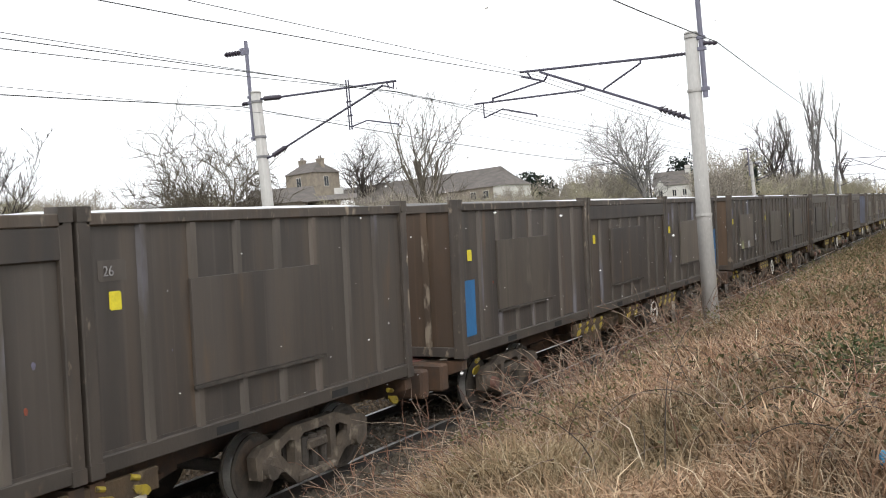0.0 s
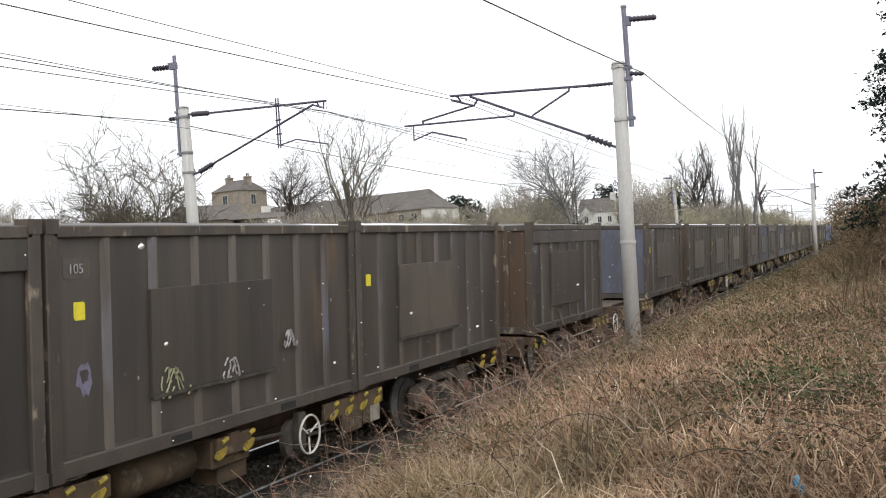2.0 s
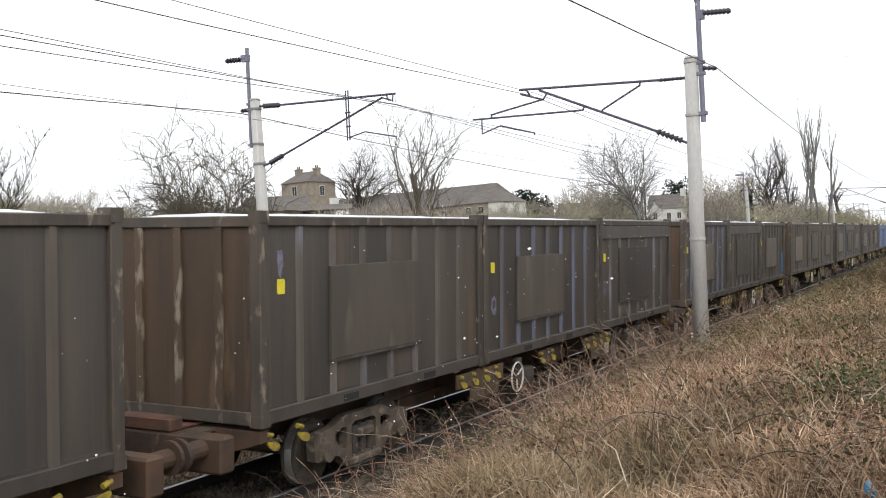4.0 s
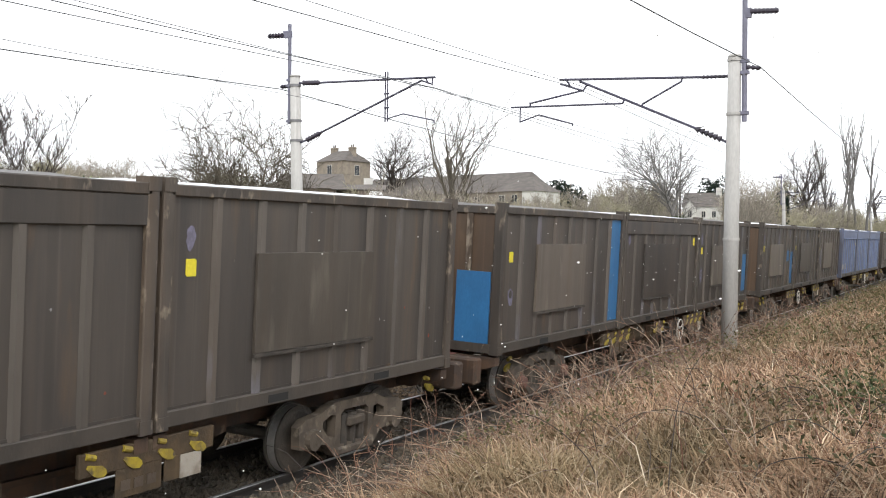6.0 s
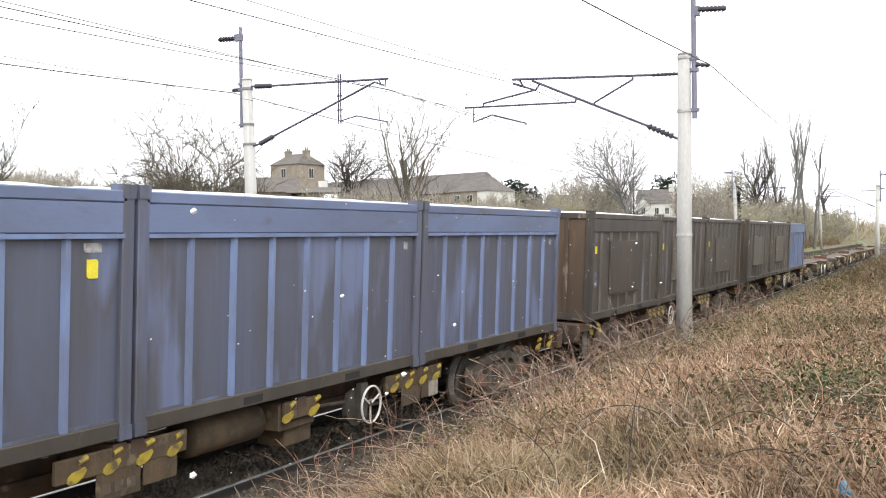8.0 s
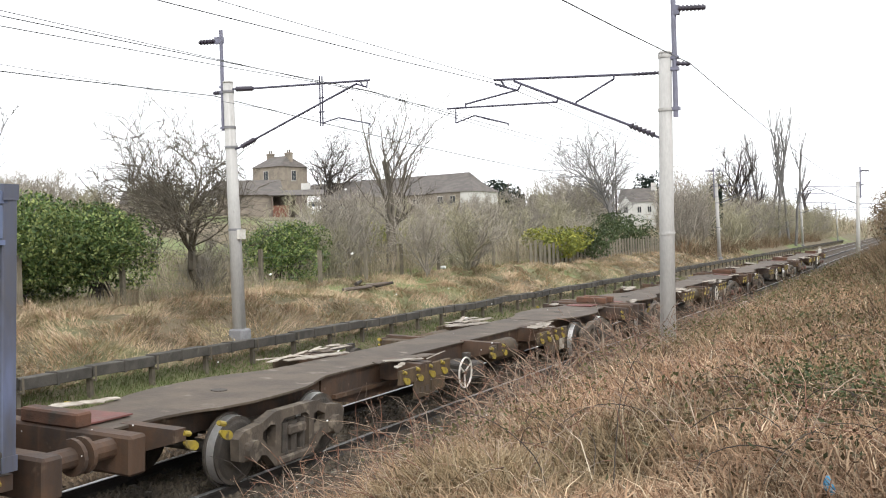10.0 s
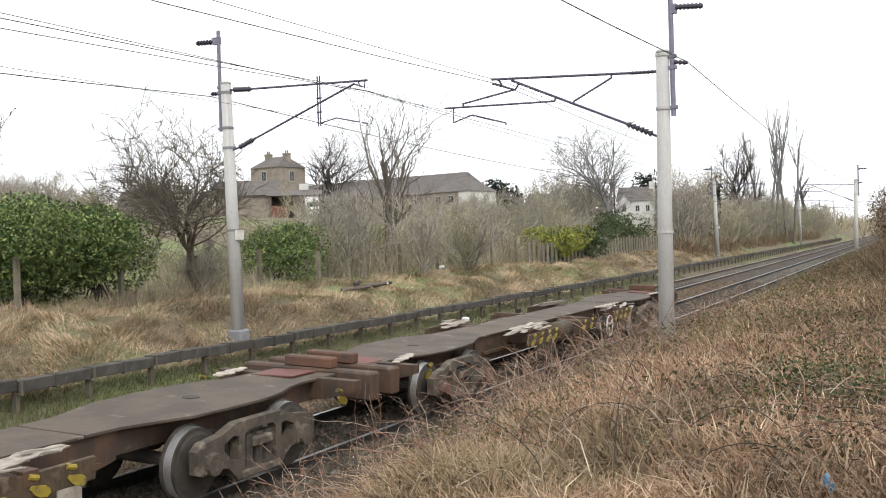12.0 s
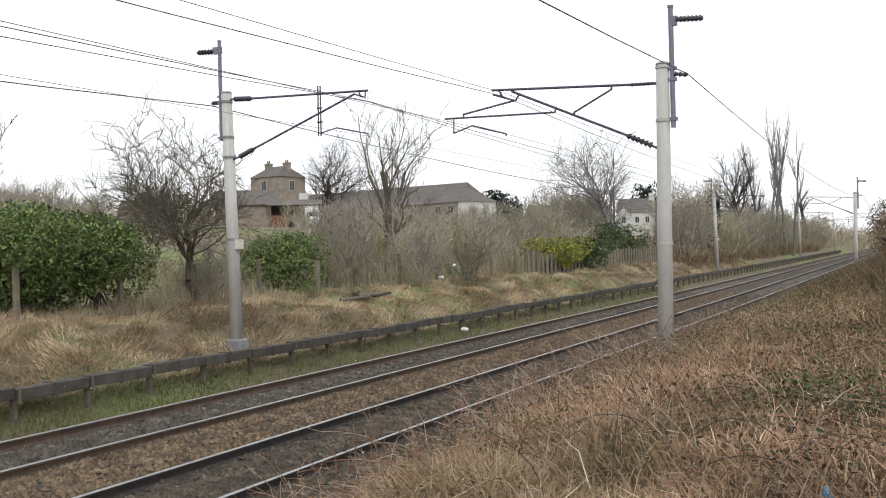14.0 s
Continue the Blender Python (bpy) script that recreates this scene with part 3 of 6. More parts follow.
def mast(m, right, label):
    """A tapered round mast with its bracket arm; local x across the line, z from rail level."""
    s = thing("overhead_line_mast", label, "catenary mast", "overhead line masts", at=m)
    if right:
        foot, top = (-5.13, -0.2), (-5.03, 6.76)
    else:
        foot, top = (-16.33, 0.35), (-16.47, 7.13)
    col = rod(bmesh.new(), (foot[0], 0, foot[1]), (top[0], 0, top[1]), 0.175, 0.135, 20)
    rod(col, (top[0], 0, top[1]), (top[0], 0, top[1] + 0.05), 0.15, 0.12, 16)
    part("column", col, MAST, s, "tapered pale grey round column", True)
    for z in ((2.95, 5.57, 6.7) if right else (3.3, 5.45, 6.9, 5.97)):
        k = (z - foot[1]) / (top[1] - foot[1])
        x = foot[0] + (top[0] - foot[0]) * k
        rr = 0.175 - 0.04 * k
        part("band", rod(bmesh.new(), (x, 0, z - 0.03), (x, 0, z + 0.03), rr + 0.018, n=16), MAST if right else BASE, s, "steel clamp band")
    if right:
        part("extension_pole", rod(rod(bmesh.new(), (-4.83, 0, 5.4), (-4.83, 0, 7.94), 0.055), (-4.83, 0, 7.94), (-4.83, 0, 7.99), 0.065), EXT, s, "slim grey-purple pole clamped to the mast head")
        for z in (5.58, 6.42, 6.66):
            part("clamp", boxed(-5.15, -4.74, -0.06, 0.06, z - 0.035, z + 0.035), EXT, s)
        part("head_clamp", boxed(-4.86, -4.7, -0.05, 0.05, 7.55, 7.75), EXT, s)
        insulator((-4.72, 0, 7.68), (-4.15, 0, 7.64), s, 7)
        insulator((-4.78, 0, 6.53), (-4.5, 0, 6.49), s, 3, 0.06)
        insulator((-5.15, 0, 6.37), (-5.75, 0, 6.39), s, 7, 0.045)
        insulator((-5.3, 0, 5.05), (-5.85, 0, 5.31), s, 6)
        a = [((-5.7, 0, 6.39), (-8.97, 0, 6.57)), ((-5.15, 0, 4.97), (-5.35, 0, 5.07)), ((-5.8, 0, 5.29), (-8.48, 0, 6.5))]
        part("bracket_arm", rods(a, 0.028), TUBE, s)
        b = [((-6.15, 0, 6.42), (-6.16, 0, 6.32)), ((-6.16, 0, 6.33), (-7.02, 0, 5.9)), ((-7.02, 0, 5.9), (-7.04, 0, 5.83)), ((-7.47, 0, 5.94), (-10.18, 0, 6.01)), ((-7.47, 0, 5.94), (-7.44, 0, 6.02)), ((-8.3, 0, 6.42), (-8.4, 0, 6.28)), ((-8.4, 0, 6.28), (-8.95, 0, 6.47)), ((-8.4, 0, 6.29), (-9.68, 0, 6.08)), ((-9.7, 0, 6.1), (-9.7, 0, 6.0)), ((-8.48, 0, 6.5), (-8.48, 0, 6.56)), ((-8.8, 0, 6.55), (-8.72, 0, 6.42))]
        part("bracing", rods(b, 0.022), TUBE, s)
        c = [((-9.95, 0, 6.0), (-9.96, 0, 5.65)), ((-9.96, 0, 5.66), (-9.48, 0, 5.8)), ((-9.48, 0, 5.8), (-8.65, 0, 5.55)), ((-8.65, 0, 5.56), (-8.65, 0, 5.5))]
        part("steady_arm", rods(c, 0.017), TUBE, s)
    else:
        part("extension_pole", rod(bmesh.new(), (-16.66, 0, 5.9), (-16.65, 0, 8.53), 0.05), EXT, s, "slim grey-purple pole clamped to the mast head")
        for z in (5.97, 6.9, 7.05):
            part("clamp", boxed(-16.72, -16.36, -0.06, 0.06, z - 0.03, z + 0.03), EXT, s)
        part("head_clamp", boxed(-16.84, -16.6, -0.05, 0.05, 8.18, 8.36), EXT, s)
        insulator((-16.8, 0, 8.25), (-17.38, 0, 8.28), s, 6)
        insulator((-16.72, 0, 6.9), (-16.95, 0, 6.9), s, 3, 0.06)
        insulator((-16.2, 0, 6.95), (-15.67, 0, 6.92), s, 6)
        insulator((-16.08, 0, 5.45), (-15.65, 0, 5.62), s, 5)
        a = [((-16.4, 0, 6.96), (-16.2, 0, 6.95)), ((-15.67, 0, 6.92), (-12.23, 0, 6.81)), ((-16.35, 0, 5.38), (-16.08, 0, 5.45)), ((-15.65, 0, 5.62), (-12.6, 0, 6.76))]
        part("bracket_arm", rods(a, 0.028), TUBE, s)
        part("dropper_post", rods([((-13.66, 0, 7.05), (-13.67, 0, 5.8))], 0.02), TUBE, s)
        part("dropper_post", rods([((-13.59, 0, 7.05), (-13.6, 0, 5.8))], 0.02), TUBE, s)
        b = [((-12.63, 0, 6.76), (-12.35, 0, 6.66)), ((-12.3, 0, 6.8), (-12.32, 0, 6.62)), ((-12.5, 0, 6.82), (-12.42, 0, 6.66)), ((-13.7, 0, 6.5), (-13.55, 0, 6.5)), ((-13.7, 0, 6.15), (-13.55, 0, 6.15))]
        for pair in b:
            part("hanger", rods([pair], 0.02), TUBE, s)
        c = [((-13.63, 0, 5.87), (-13.14, 0, 5.97)), ((-13.14, 0, 5.97), (-12.26, 0, 5.76)), ((-12.26, 0, 5.78), (-12.26, 0, 5.7))]
        part("steady_arm", rods(c, 0.017), TUBE, s)
        ft = boxed(-16.55, -16.1, -0.22, 0.22, 0.05, 0.72, bevel=0.05)
        part("footing", ft, BASE, s, "blue-grey concrete footing block")
        part("mast_plate", boxed(-16.24, -16.14, -0.12, 0.12, 3.05, 3.3), WHITE, s)
    return s


SPANS = (-46.0, 21.6, 90.5, 159.0, 228.0)
for i, y in enumerate(SPANS):
    mast(on_line(0, y, 0), True, "pale grey tapered mast with bracket arm over the near track")
    mast(on_line(0, y, 0.06), False, "pale grey tapered mast with bracket arm on concrete footing")


def wire(name, label, x, z, sag, r, stagger=0.0, droppers=False):
    """A wire hung from mast to mast, sagging between."""
    cu = bpy.data.curves.new(name, "CURVE")
    cu.dimensions, cu.bevel_depth, cu.bevel_resolution = "3D", r, 1
    sp = cu.splines.new("POLY")
    pts = []
    for j in range(len(SPANS) - 1):
        for i in range(12):
            k = i / 12
            y = SPANS[j] + (SPANS[j + 1] - SPANS[j]) * k
            side = stagger * (1 if j % 2 else -1) * (1 - 2 * k)
            pts.append((x + side + float(bend(y)), y, z - sag * 4 * k * (1 - k), 1))
    sp.points.add(len(pts) - 1)
    for q, v in zip(sp.points, pts):
        q.co = v
    cu.materials.append(WIRE)
    return tagged(new(name, cu), label, "overhead wire")


wire("contact_wire", "dark contact wire over the near track", NEAR_X - 0.02, 5.5, 0.12, 0.0045, 0.12)
wire("catenary_wire", "dark sagging catenary wire over the near track", NEAR_X - 0.2, 6.42, 0.62, 0.0075, 0.1)
wire("auxiliary_wire", "thin auxiliary wire over the near track", NEAR_X - 0.05, 6.44, 0.36, 0.0055, 0.1)
wire("contact_wire", "dark contact wire over the far track", FAR_X, 5.73, 0.1, 0.0045, 0.12)
wire("catenary_wire", "dark sagging catenary wire over the far track", FAR_X - 0.1, 6.6, 0.62, 0.0075, 0.1)
wire("auxiliary_wire", "dark auxiliary wire over the far track", FAR_X - 0.06, 6.6, 0.36, 0.0085, 0.1)
wire("return_wire", "thin dark return wire beside the near masts", -4.5, 6.5, 0.75, 0.01)
wire("return_wire", "thin dark return wire beside the far masts", -16.95, 6.9, 0.8, 0.013)


# ---- the train ----
LEN, HIGH, HALF, DECK_Z = 6.03, 2.44, 1.19, 1.06
PITCH = 6.083


def container(kind):
    """An open-topped waste container, base at z 0, from y 0 to LEN, near side at +x."""
    navy = kind == "navy"
    c = thing("waste_container", "", "container", "containers on the train")
    skin, edge, rib = (NAVY, NAVY_BAND, NAVY_RIB) if navy else (STEEL, POST, RIB)
    part("floor", boxed(-HALF, HALF, 0.06, LEN - 0.06, 0.1, 0.2), skin, c)
    for sx in (1, -1):
        part("side_wall", boxed(sx * (HALF - 0.045), sx * (HALF - 0.005), 0.1, LEN - 0.1, 0.15, HIGH - 0.06), skin, c)
        part("bottom_rail", boxed(sx * (HALF - 0.09), sx * (HALF + 0.045), 0.12, LEN - 0.12, 0.0, 0.17, bevel=0.012), SILL, c)
        for fy in (1.75, 3.95):
            # no hole is cut: a black slab paints the pocket's inner shade
            part("fork_pocket", boxed(sx * (HALF + 0.03), sx * (HALF + 0.048), fy, fy + 0.36, 0.03, 0.12), RUBBER_AND_SHADE, c, "black slab coloured as the shade inside a fork pocket")
        part("top_rail", boxed(sx * (HALF - 0.07), sx * (HALF + 0.05), 0.1, LEN - 0.1, HIGH - 0.12, HIGH, bevel=0.012), edge, c)
        ribs = 7
        for i in range(ribs):
            y = 0.1 + (LEN - 0.2) * (i + 1) / (ribs + 1)
            hi = HIGH - 0.42 if kind != "plain" else HIGH - 0.12
            bm = bmesh.new()
            w = 0.05 if navy else 0.065
            prism(bm, [(sx * (HALF - 0.006), y - w), (sx * (HALF + 0.036), y - w * 0.6), (sx * (HALF + 0.036), y + w * 0.6), (sx * (HALF - 0.006), y + w)], "z", 0.17, hi)
            part("rib", bm, rib, c)
        if kind != "plain":
            part("top_band", boxed(sx * (HALF - 0.004), sx * (HALF + 0.042), 0.12, LEN - 0.12, HIGH - 0.42, HIGH - 0.122, bevel=0.01), NAVY_BAND if navy else skin, c, "smooth pressed band under the top rail")
            if navy:
                part("ledge", boxed(sx * (HALF + 0.03), sx * (HALF + 0.06), 0.14, LEN - 0.14, HIGH - 0.47, HIGH - 0.425), NAVY_RIB, c)
    for sx in (1, -1):
        for y in (0.0, LEN - 0.16):
            post = boxed(sx * (HALF - 0.12), sx * (HALF + 0.05), y, y + 0.16, 0.0, HIGH + 0.02, bevel=0.012)
            box(post, sx * (HALF - 0.12), sx * (HALF + 0.058), y - 0.004, y + 0.164, -0.02, 0.12)
            box(post, sx * (HALF - 0.12), sx * (HALF + 0.058), y - 0.004, y + 0.164, HIGH - 0.08, HIGH + 0.06)
            part("corner_post", post, NAVY if navy else POST, c, "scuffed corner post with castings")
    for y in (0.05, LEN - 0.05):
        d = 1 if y > 1 else -1
        part("end_wall", boxed(-HALF + 0.1, HALF - 0.1, y - 0.02, y + 0.02, 0.15, HIGH - 0.05), STEEL if navy else RUST, c, "flat end wall with rust stains")
        for i in (-0.62, 0.0, 0.62):
            part("end_rib", boxed(i - 0.055, i + 0.055, y, y + d * 0.055, 0.16, HIGH - 0.12), NAVY_RIB if navy else END_RIB, c)
        part("end_rail", boxed(-HALF + 0.1, HALF - 0.1, y - 0.03, y + d * 0.06, HIGH - 0.13, HIGH, bevel=0.01), edge, c)
        part("end_sill", boxed(-HALF + 0.1, HALF - 0.1, y - 0.03, y + d * 0.06, 0.0, 0.16, bevel=0.01), edge, c)
    lid = bmesh.new()
    rngc = random.Random(5)
    g = [[lid.verts.new((-HALF + 0.05 + (2 * HALF - 0.1) * i / 6, 0.12 + (LEN - 0.24) * j / 12, HIGH - 0.03 + (0.06 * math.sin(math.pi * i / 6) ** 0.35 + rngc.uniform(0, 0.025)) * (0 if j in (0, 12) else 1))) for i in range(7)] for j in range(13)]
    for j in range(12):
        for i in range(6):
            lid.faces.new((g[j][i], g[j][i + 1], g[j + 1][i + 1], g[j + 1][i]))
    part("cover_sheet", lid, LID, c, "pale sagging cover sheet", True)
    return c


def side_patch(c, name, y0, y1, z0, z1, material, label, proud=0.006):
    return part(name, boxed(HALF - 0.006, HALF + proud, y0, y1, z0, z1), material, c, label)


def flat_mark(c, name, y, z, w, h, material, label, out=0.003):
    """A rounded painted mark on the near side."""
    bm = bmesh.new()
    prism(bm, [(y - w / 2, z - h / 2 + 0.02), (y - w / 2 + 0.02, z - h / 2), (y + w / 2, z - h / 2), (y + w / 2, z + h / 2 - 0.02), (y + w / 2 - 0.02, z + h / 2), (y - w / 2, z + h / 2)], "x", HALF - 0.004, HALF + out)
    return part(name, bm, material, c, label)


def smear(c, name, y, z, ry, rz, material, label, rnd, out=0.002):
    """An uneven round blot of paint."""
    bm = bmesh.new()
    pts = []
    for i in range(18):
        w = 2 * math.pi * i / 18
        k = rnd.uniform(0.75, 1.15)
        pts.append((y + ry * k * math.cos(w), z + rz * k * math.sin(w) * (1.25 if math.sin(w) < 0 else 0.9)))
    prism(bm, pts, "x", HALF - 0.006, HALF - 0.005 + 0.002 + out)
    return part(name, bm, material, c, label)


def scrawl(c, y, z, s, material, seed):
    """Loose loops of spray paint."""
    r = random.Random(seed)
    segs, p = [], None
    for k in range(46):
        w = k * 0.42
        q = (HALF + 0.05, y + s * (0.024 * k - 0.5 + 0.42 * math.cos(w) * r.uniform(0.6, 1)), z + s * 0.62 * math.sin(w * 1.3) * r.uniform(0.6, 1))
        if p is not None and r.random() < 0.85:
            segs.append((p, q, 0.012, 0.012))
        p = q
    return tagged(tubes("graffiti", segs, material, c, 4, "looping pale spray-paint scrawl"), kind="stuff")


def plate(c, y0=1.48, y1=3.82, z0=0.62, z1=1.78, material=None):
    part("repair_plate", boxed(HALF - 0.004, HALF + 0.04, y0, y1, z0, z1, bevel=0.004), material or PLATE, c, "flat grey repair plate over the ribs")
    part("plate_ledge", boxed(HALF + 0.03, HALF + 0.062, y0 - 0.03, y1 + 0.03, z0 - 0.045, z0 - 0.004), GRIME, c)


PROTO = {k: container(k) for k in ("plain", "band", "navy")}
LABEL = {"plain": "grimy brown ribbed steel waste container with pale sheet cover", "band": "grimy brown ribbed waste container with smooth band along its top", "navy": "grey-blue ribbed steel waste container with blue ribs and top band"}


def ragged(length, width, steps, thick, seed):
    """A torn strip of board with uneven edges."""
    r = random.Random(seed)
    taper = lambda q: 0.25 + 0.75 * math.sin(math.pi * (q + 0.5) / (steps + 1)) ** 0.4
    right = [(width / 2 * taper(q) * r.uniform(0.45, 1.2), -length / 2 + length * (q + r.uniform(-0.3, 0.3)) / steps) for q in range(steps + 1)]
    left = [(-width / 2 * taper(q) * r.uniform(0.45, 1.2), -length / 2 + length * (q + r.uniform(-0.3, 0.3)) / steps) for q in range(steps, -1, -1)]
    return prism(bmesh.new(), right + left, "z", 0, thick)


def side_frame(sx, c):
    """A cast bogie side: one plate with a centre window, two slanting windows and an axle jaw at each end."""
    half = [(0.46, 0.85), (0.76, 0.75), (1.1, 0.71), (1.21, 0.63), (1.19, 0.36), (1.09, 0.33), (1.07, 0.54), (0.83, 0.54), (0.79, 0.36), (0.63, 0.33), (0.44, 0.15)]
    outer = half + [(-y, z) for y, z in half[::-1]]
    tri = [(0.44, 0.68), (0.55, 0.7), (0.72, 0.63), (0.72, 0.55), (0.54, 0.38), (0.45, 0.4)]
    holes = [tri, [(-y, z) for y, z in tri[::-1]], [(-0.32, 0.28), (-0.32, 0.68), (-0.25, 0.73), (0.25, 0.73), (0.32, 0.68), (0.32, 0.28)]]
    bm = bmesh.new()
    edges = []
    for loop in (outer, *holes):
        vs = [bm.verts.new((sx * 0.92, c + y, z)) for y, z in loop]
        edges += [bm.edges.new((vs[i], vs[(i + 1) % len(vs)])) for i in range(len(vs))]
    bmesh.ops.triangle_fill(bm, use_beauty=True, edges=edges)
    grown = bmesh.ops.extrude_face_region(bm, geom=bm.faces[:])
    bmesh.ops.translate(bm, vec=(sx * 0.13, 0, 0), verts=[v for v in grown["geom"] if isinstance(v, bmesh.types.BMVert)])
    bmesh.ops.recalc_face_normals(bm, faces=bm.faces)
    return bm


def wagon():
    """A low container flat, from y 0 to 18.25 where the containers sit, rail level at z 0."""
    w = thing("container_wagon", "grimy rust-brown spine wagon with yellow-tipped container spigots", "wagon", "wagons of the train")
    L = 18.25
    sp = bmesh.new()
    prism(sp, [(4.1, 0.62), (5.0, 0.45), (L - 5.0, 0.45), (L - 4.1, 0.62), (L - 4.1, 0.96), (4.1, 0.96)], "x", -0.45, 0.45)
    part("spine", sp, FRAME, w, "deep rusty centre spine")
    for e in (0, 1):
        f = (lambda y: y) if e == 0 else (lambda y: L - y)
        lo, hi = sorted((f(-0.55), f(4.3)))
        part("end_frame", boxed(-0.42, 0.42, lo, hi, 0.66, 0.95), FRAME, w)
        bm = bmesh.new()
        prism(bm, [(-0.5, f(4.6)), (-0.52, f(4.1)), (-0.66, f(3.65)), (-0.8, f(3.2)), (-0.84, f(2.6)), (-0.84, f(1.9)), (-0.76, f(1.4)), (-0.62, f(1.0)), (-0.55, f(0.6)), (-0.55, f(-0.3)), (0.55, f(-0.3)), (0.55, f(0.6)), (0.62, f(1.0)), (0.76, f(1.4)), (0.84, f(1.9)), (0.84, f(2.6)), (0.8, f(3.2)), (0.66, f(3.65)), (0.52, f(4.1)), (0.5, f(4.6))], "z", 0.965, 0.995)
        part("deck_plate", bm, DECK, w, "worn brown deck plate widening over the bogie")
        lo, hi = sorted((f(-0.6), f(-0.35)))
        part("headstock", boxed(-1.15, 1.15, lo, hi, 0.62, 1.04, bevel=0.03), FRAME, w, "rusty end headstock")
        lo, hi = sorted((f(-0.6), f(-0.38)))
        part("end_stop", boxed(-0.42, 0.42, lo, hi, 1.04, 1.2, bevel=0.02), END_RUST, w, "raised rusty end stop")
        lo, hi = sorted((f(-0.25), f(0.4)))
        plate_bm = boxed(-0.36, 0.36, lo, hi, 0, 0.018)
        red = part("red_plate", plate_bm, REDPLATE, w, "faded red plate on the deck end")
        red.matrix_basis = pose(0.1, 0, 1.0, 0, 2)
        pv = rod(bmesh.new(), (0, f(2.3), 0.99), (0, f(2.3), 1.005), 0.11, n=14)
        part("pivot_cap", pv, GRIME, w)
        if e == 1:
            for x in (-0.87, 0.87):
                b = rod(bmesh.new(), (x, L + 0.58, 0.9), (x, L + 0.95, 0.9), 0.11, n=12)
                rod(b, (x, L + 0.95, 0.9), (x, L + 1.0, 0.9), 0.19, n=16)
                part("buffer", b, FRAME, w, "round grimy buffer")
        c = f(2.25 if e == 0 else 2.55)
        bogie = part("bogie", boxed(-0.92, 0.92, c - 0.25, c + 0.25, 0.42, 0.66, bevel=0.03), CAST, w, "dusty brown cast bogie with coil springs")
        for sx in (-1, 1):
            part("side_frame", side_frame(sx, c), CAST, bogie, "cast side frame with window openings")
            part("lower_rail", boxed(sx * 0.88, sx * 1.09, c - 0.4, c + 0.4, 0.15, 0.25, bevel=0.02), CAST, bogie)
            for a in (-0.2, 0.0, 0.2):
                part("spring", rod(bmesh.new(), (sx * 0.985, c + a, 0.22), (sx * 0.985, c + a, 0.66), 0.075, n=10), GRIME, bogie)
            part("damper_box", boxed(sx * 1.0, sx * 1.1, c - 0.2, c + 0.2, 0.5, 0.62, bevel=0.02), CAST, bogie)
            part("brake_hanger", boxed(sx * 0.8, sx * 0.9, c - 0.5, c - 0.42, 0.2, 0.6), GRIME, bogie)
            part("brake_hanger", boxed(sx * 0.8, sx * 0.9, c + 0.42, c + 0.5, 0.2, 0.6), GRIME, bogie)
        for a in (-0.95, 0.95):
            for sx in (-1, 1):
                part("axle_housing", rod(boxed(sx * 0.9, sx * 1.07, c + a - 0.15, c + a + 0.15, 0.33, 0.58, bevel=0.03), (sx * 0.95, c + a, 0.45), (sx * 1.12, c + a, 0.45), 0.15, 0.13, 14), CAST, bogie)
                wh = rod(bmesh.new(), (sx * 0.69, c + a, 0.43), (sx * 0.825, c + a, 0.43), 0.42, 0.42, 48)
                rod(wh, (sx * 0.66, c + a, 0.43), (sx * 0.69, c + a, 0.43), 0.455, n=48)
                part("wheel", wh, GRIME, bogie, "grimy steel wheel with polished tread")
                part("tread", rod(bmesh.new(), (sx * 0.692, c + a, 0.43), (sx * 0.8, c + a, 0.43), 0.426, 0.422, 48), TREAD, bogie, "polished running band of the wheel")
                part("wheel_hub", rod(bmesh.new(), (sx * 0.815, c + a, 0.43), (sx * 0.835, c + a, 0.43), 0.41, 0.34, 32), GRIME, bogie)
            part("axle", rod(bmesh.new(), (-0.7, c + a, 0.43), (0.7, c + a, 0.43), 0.085, n=10), GRIME, bogie)
            part("axlebox", rod(bmesh.new(), (1.1, c + a, 0.45), (1.2, c + a, 0.45), 0.12, 0.1, 12), RED, bogie, "rusty red axlebox cover")
    part("spine_top", boxed(-0.5, 0.5, 4.62, L - 4.62, 0.965, 0.99), DECK, w, "worn brown walkway plate along the spine")
    part("side_web", boxed(-0.52, 0.52, 4.4, L - 4.4, 0.6, 0.66), FRAME, w)
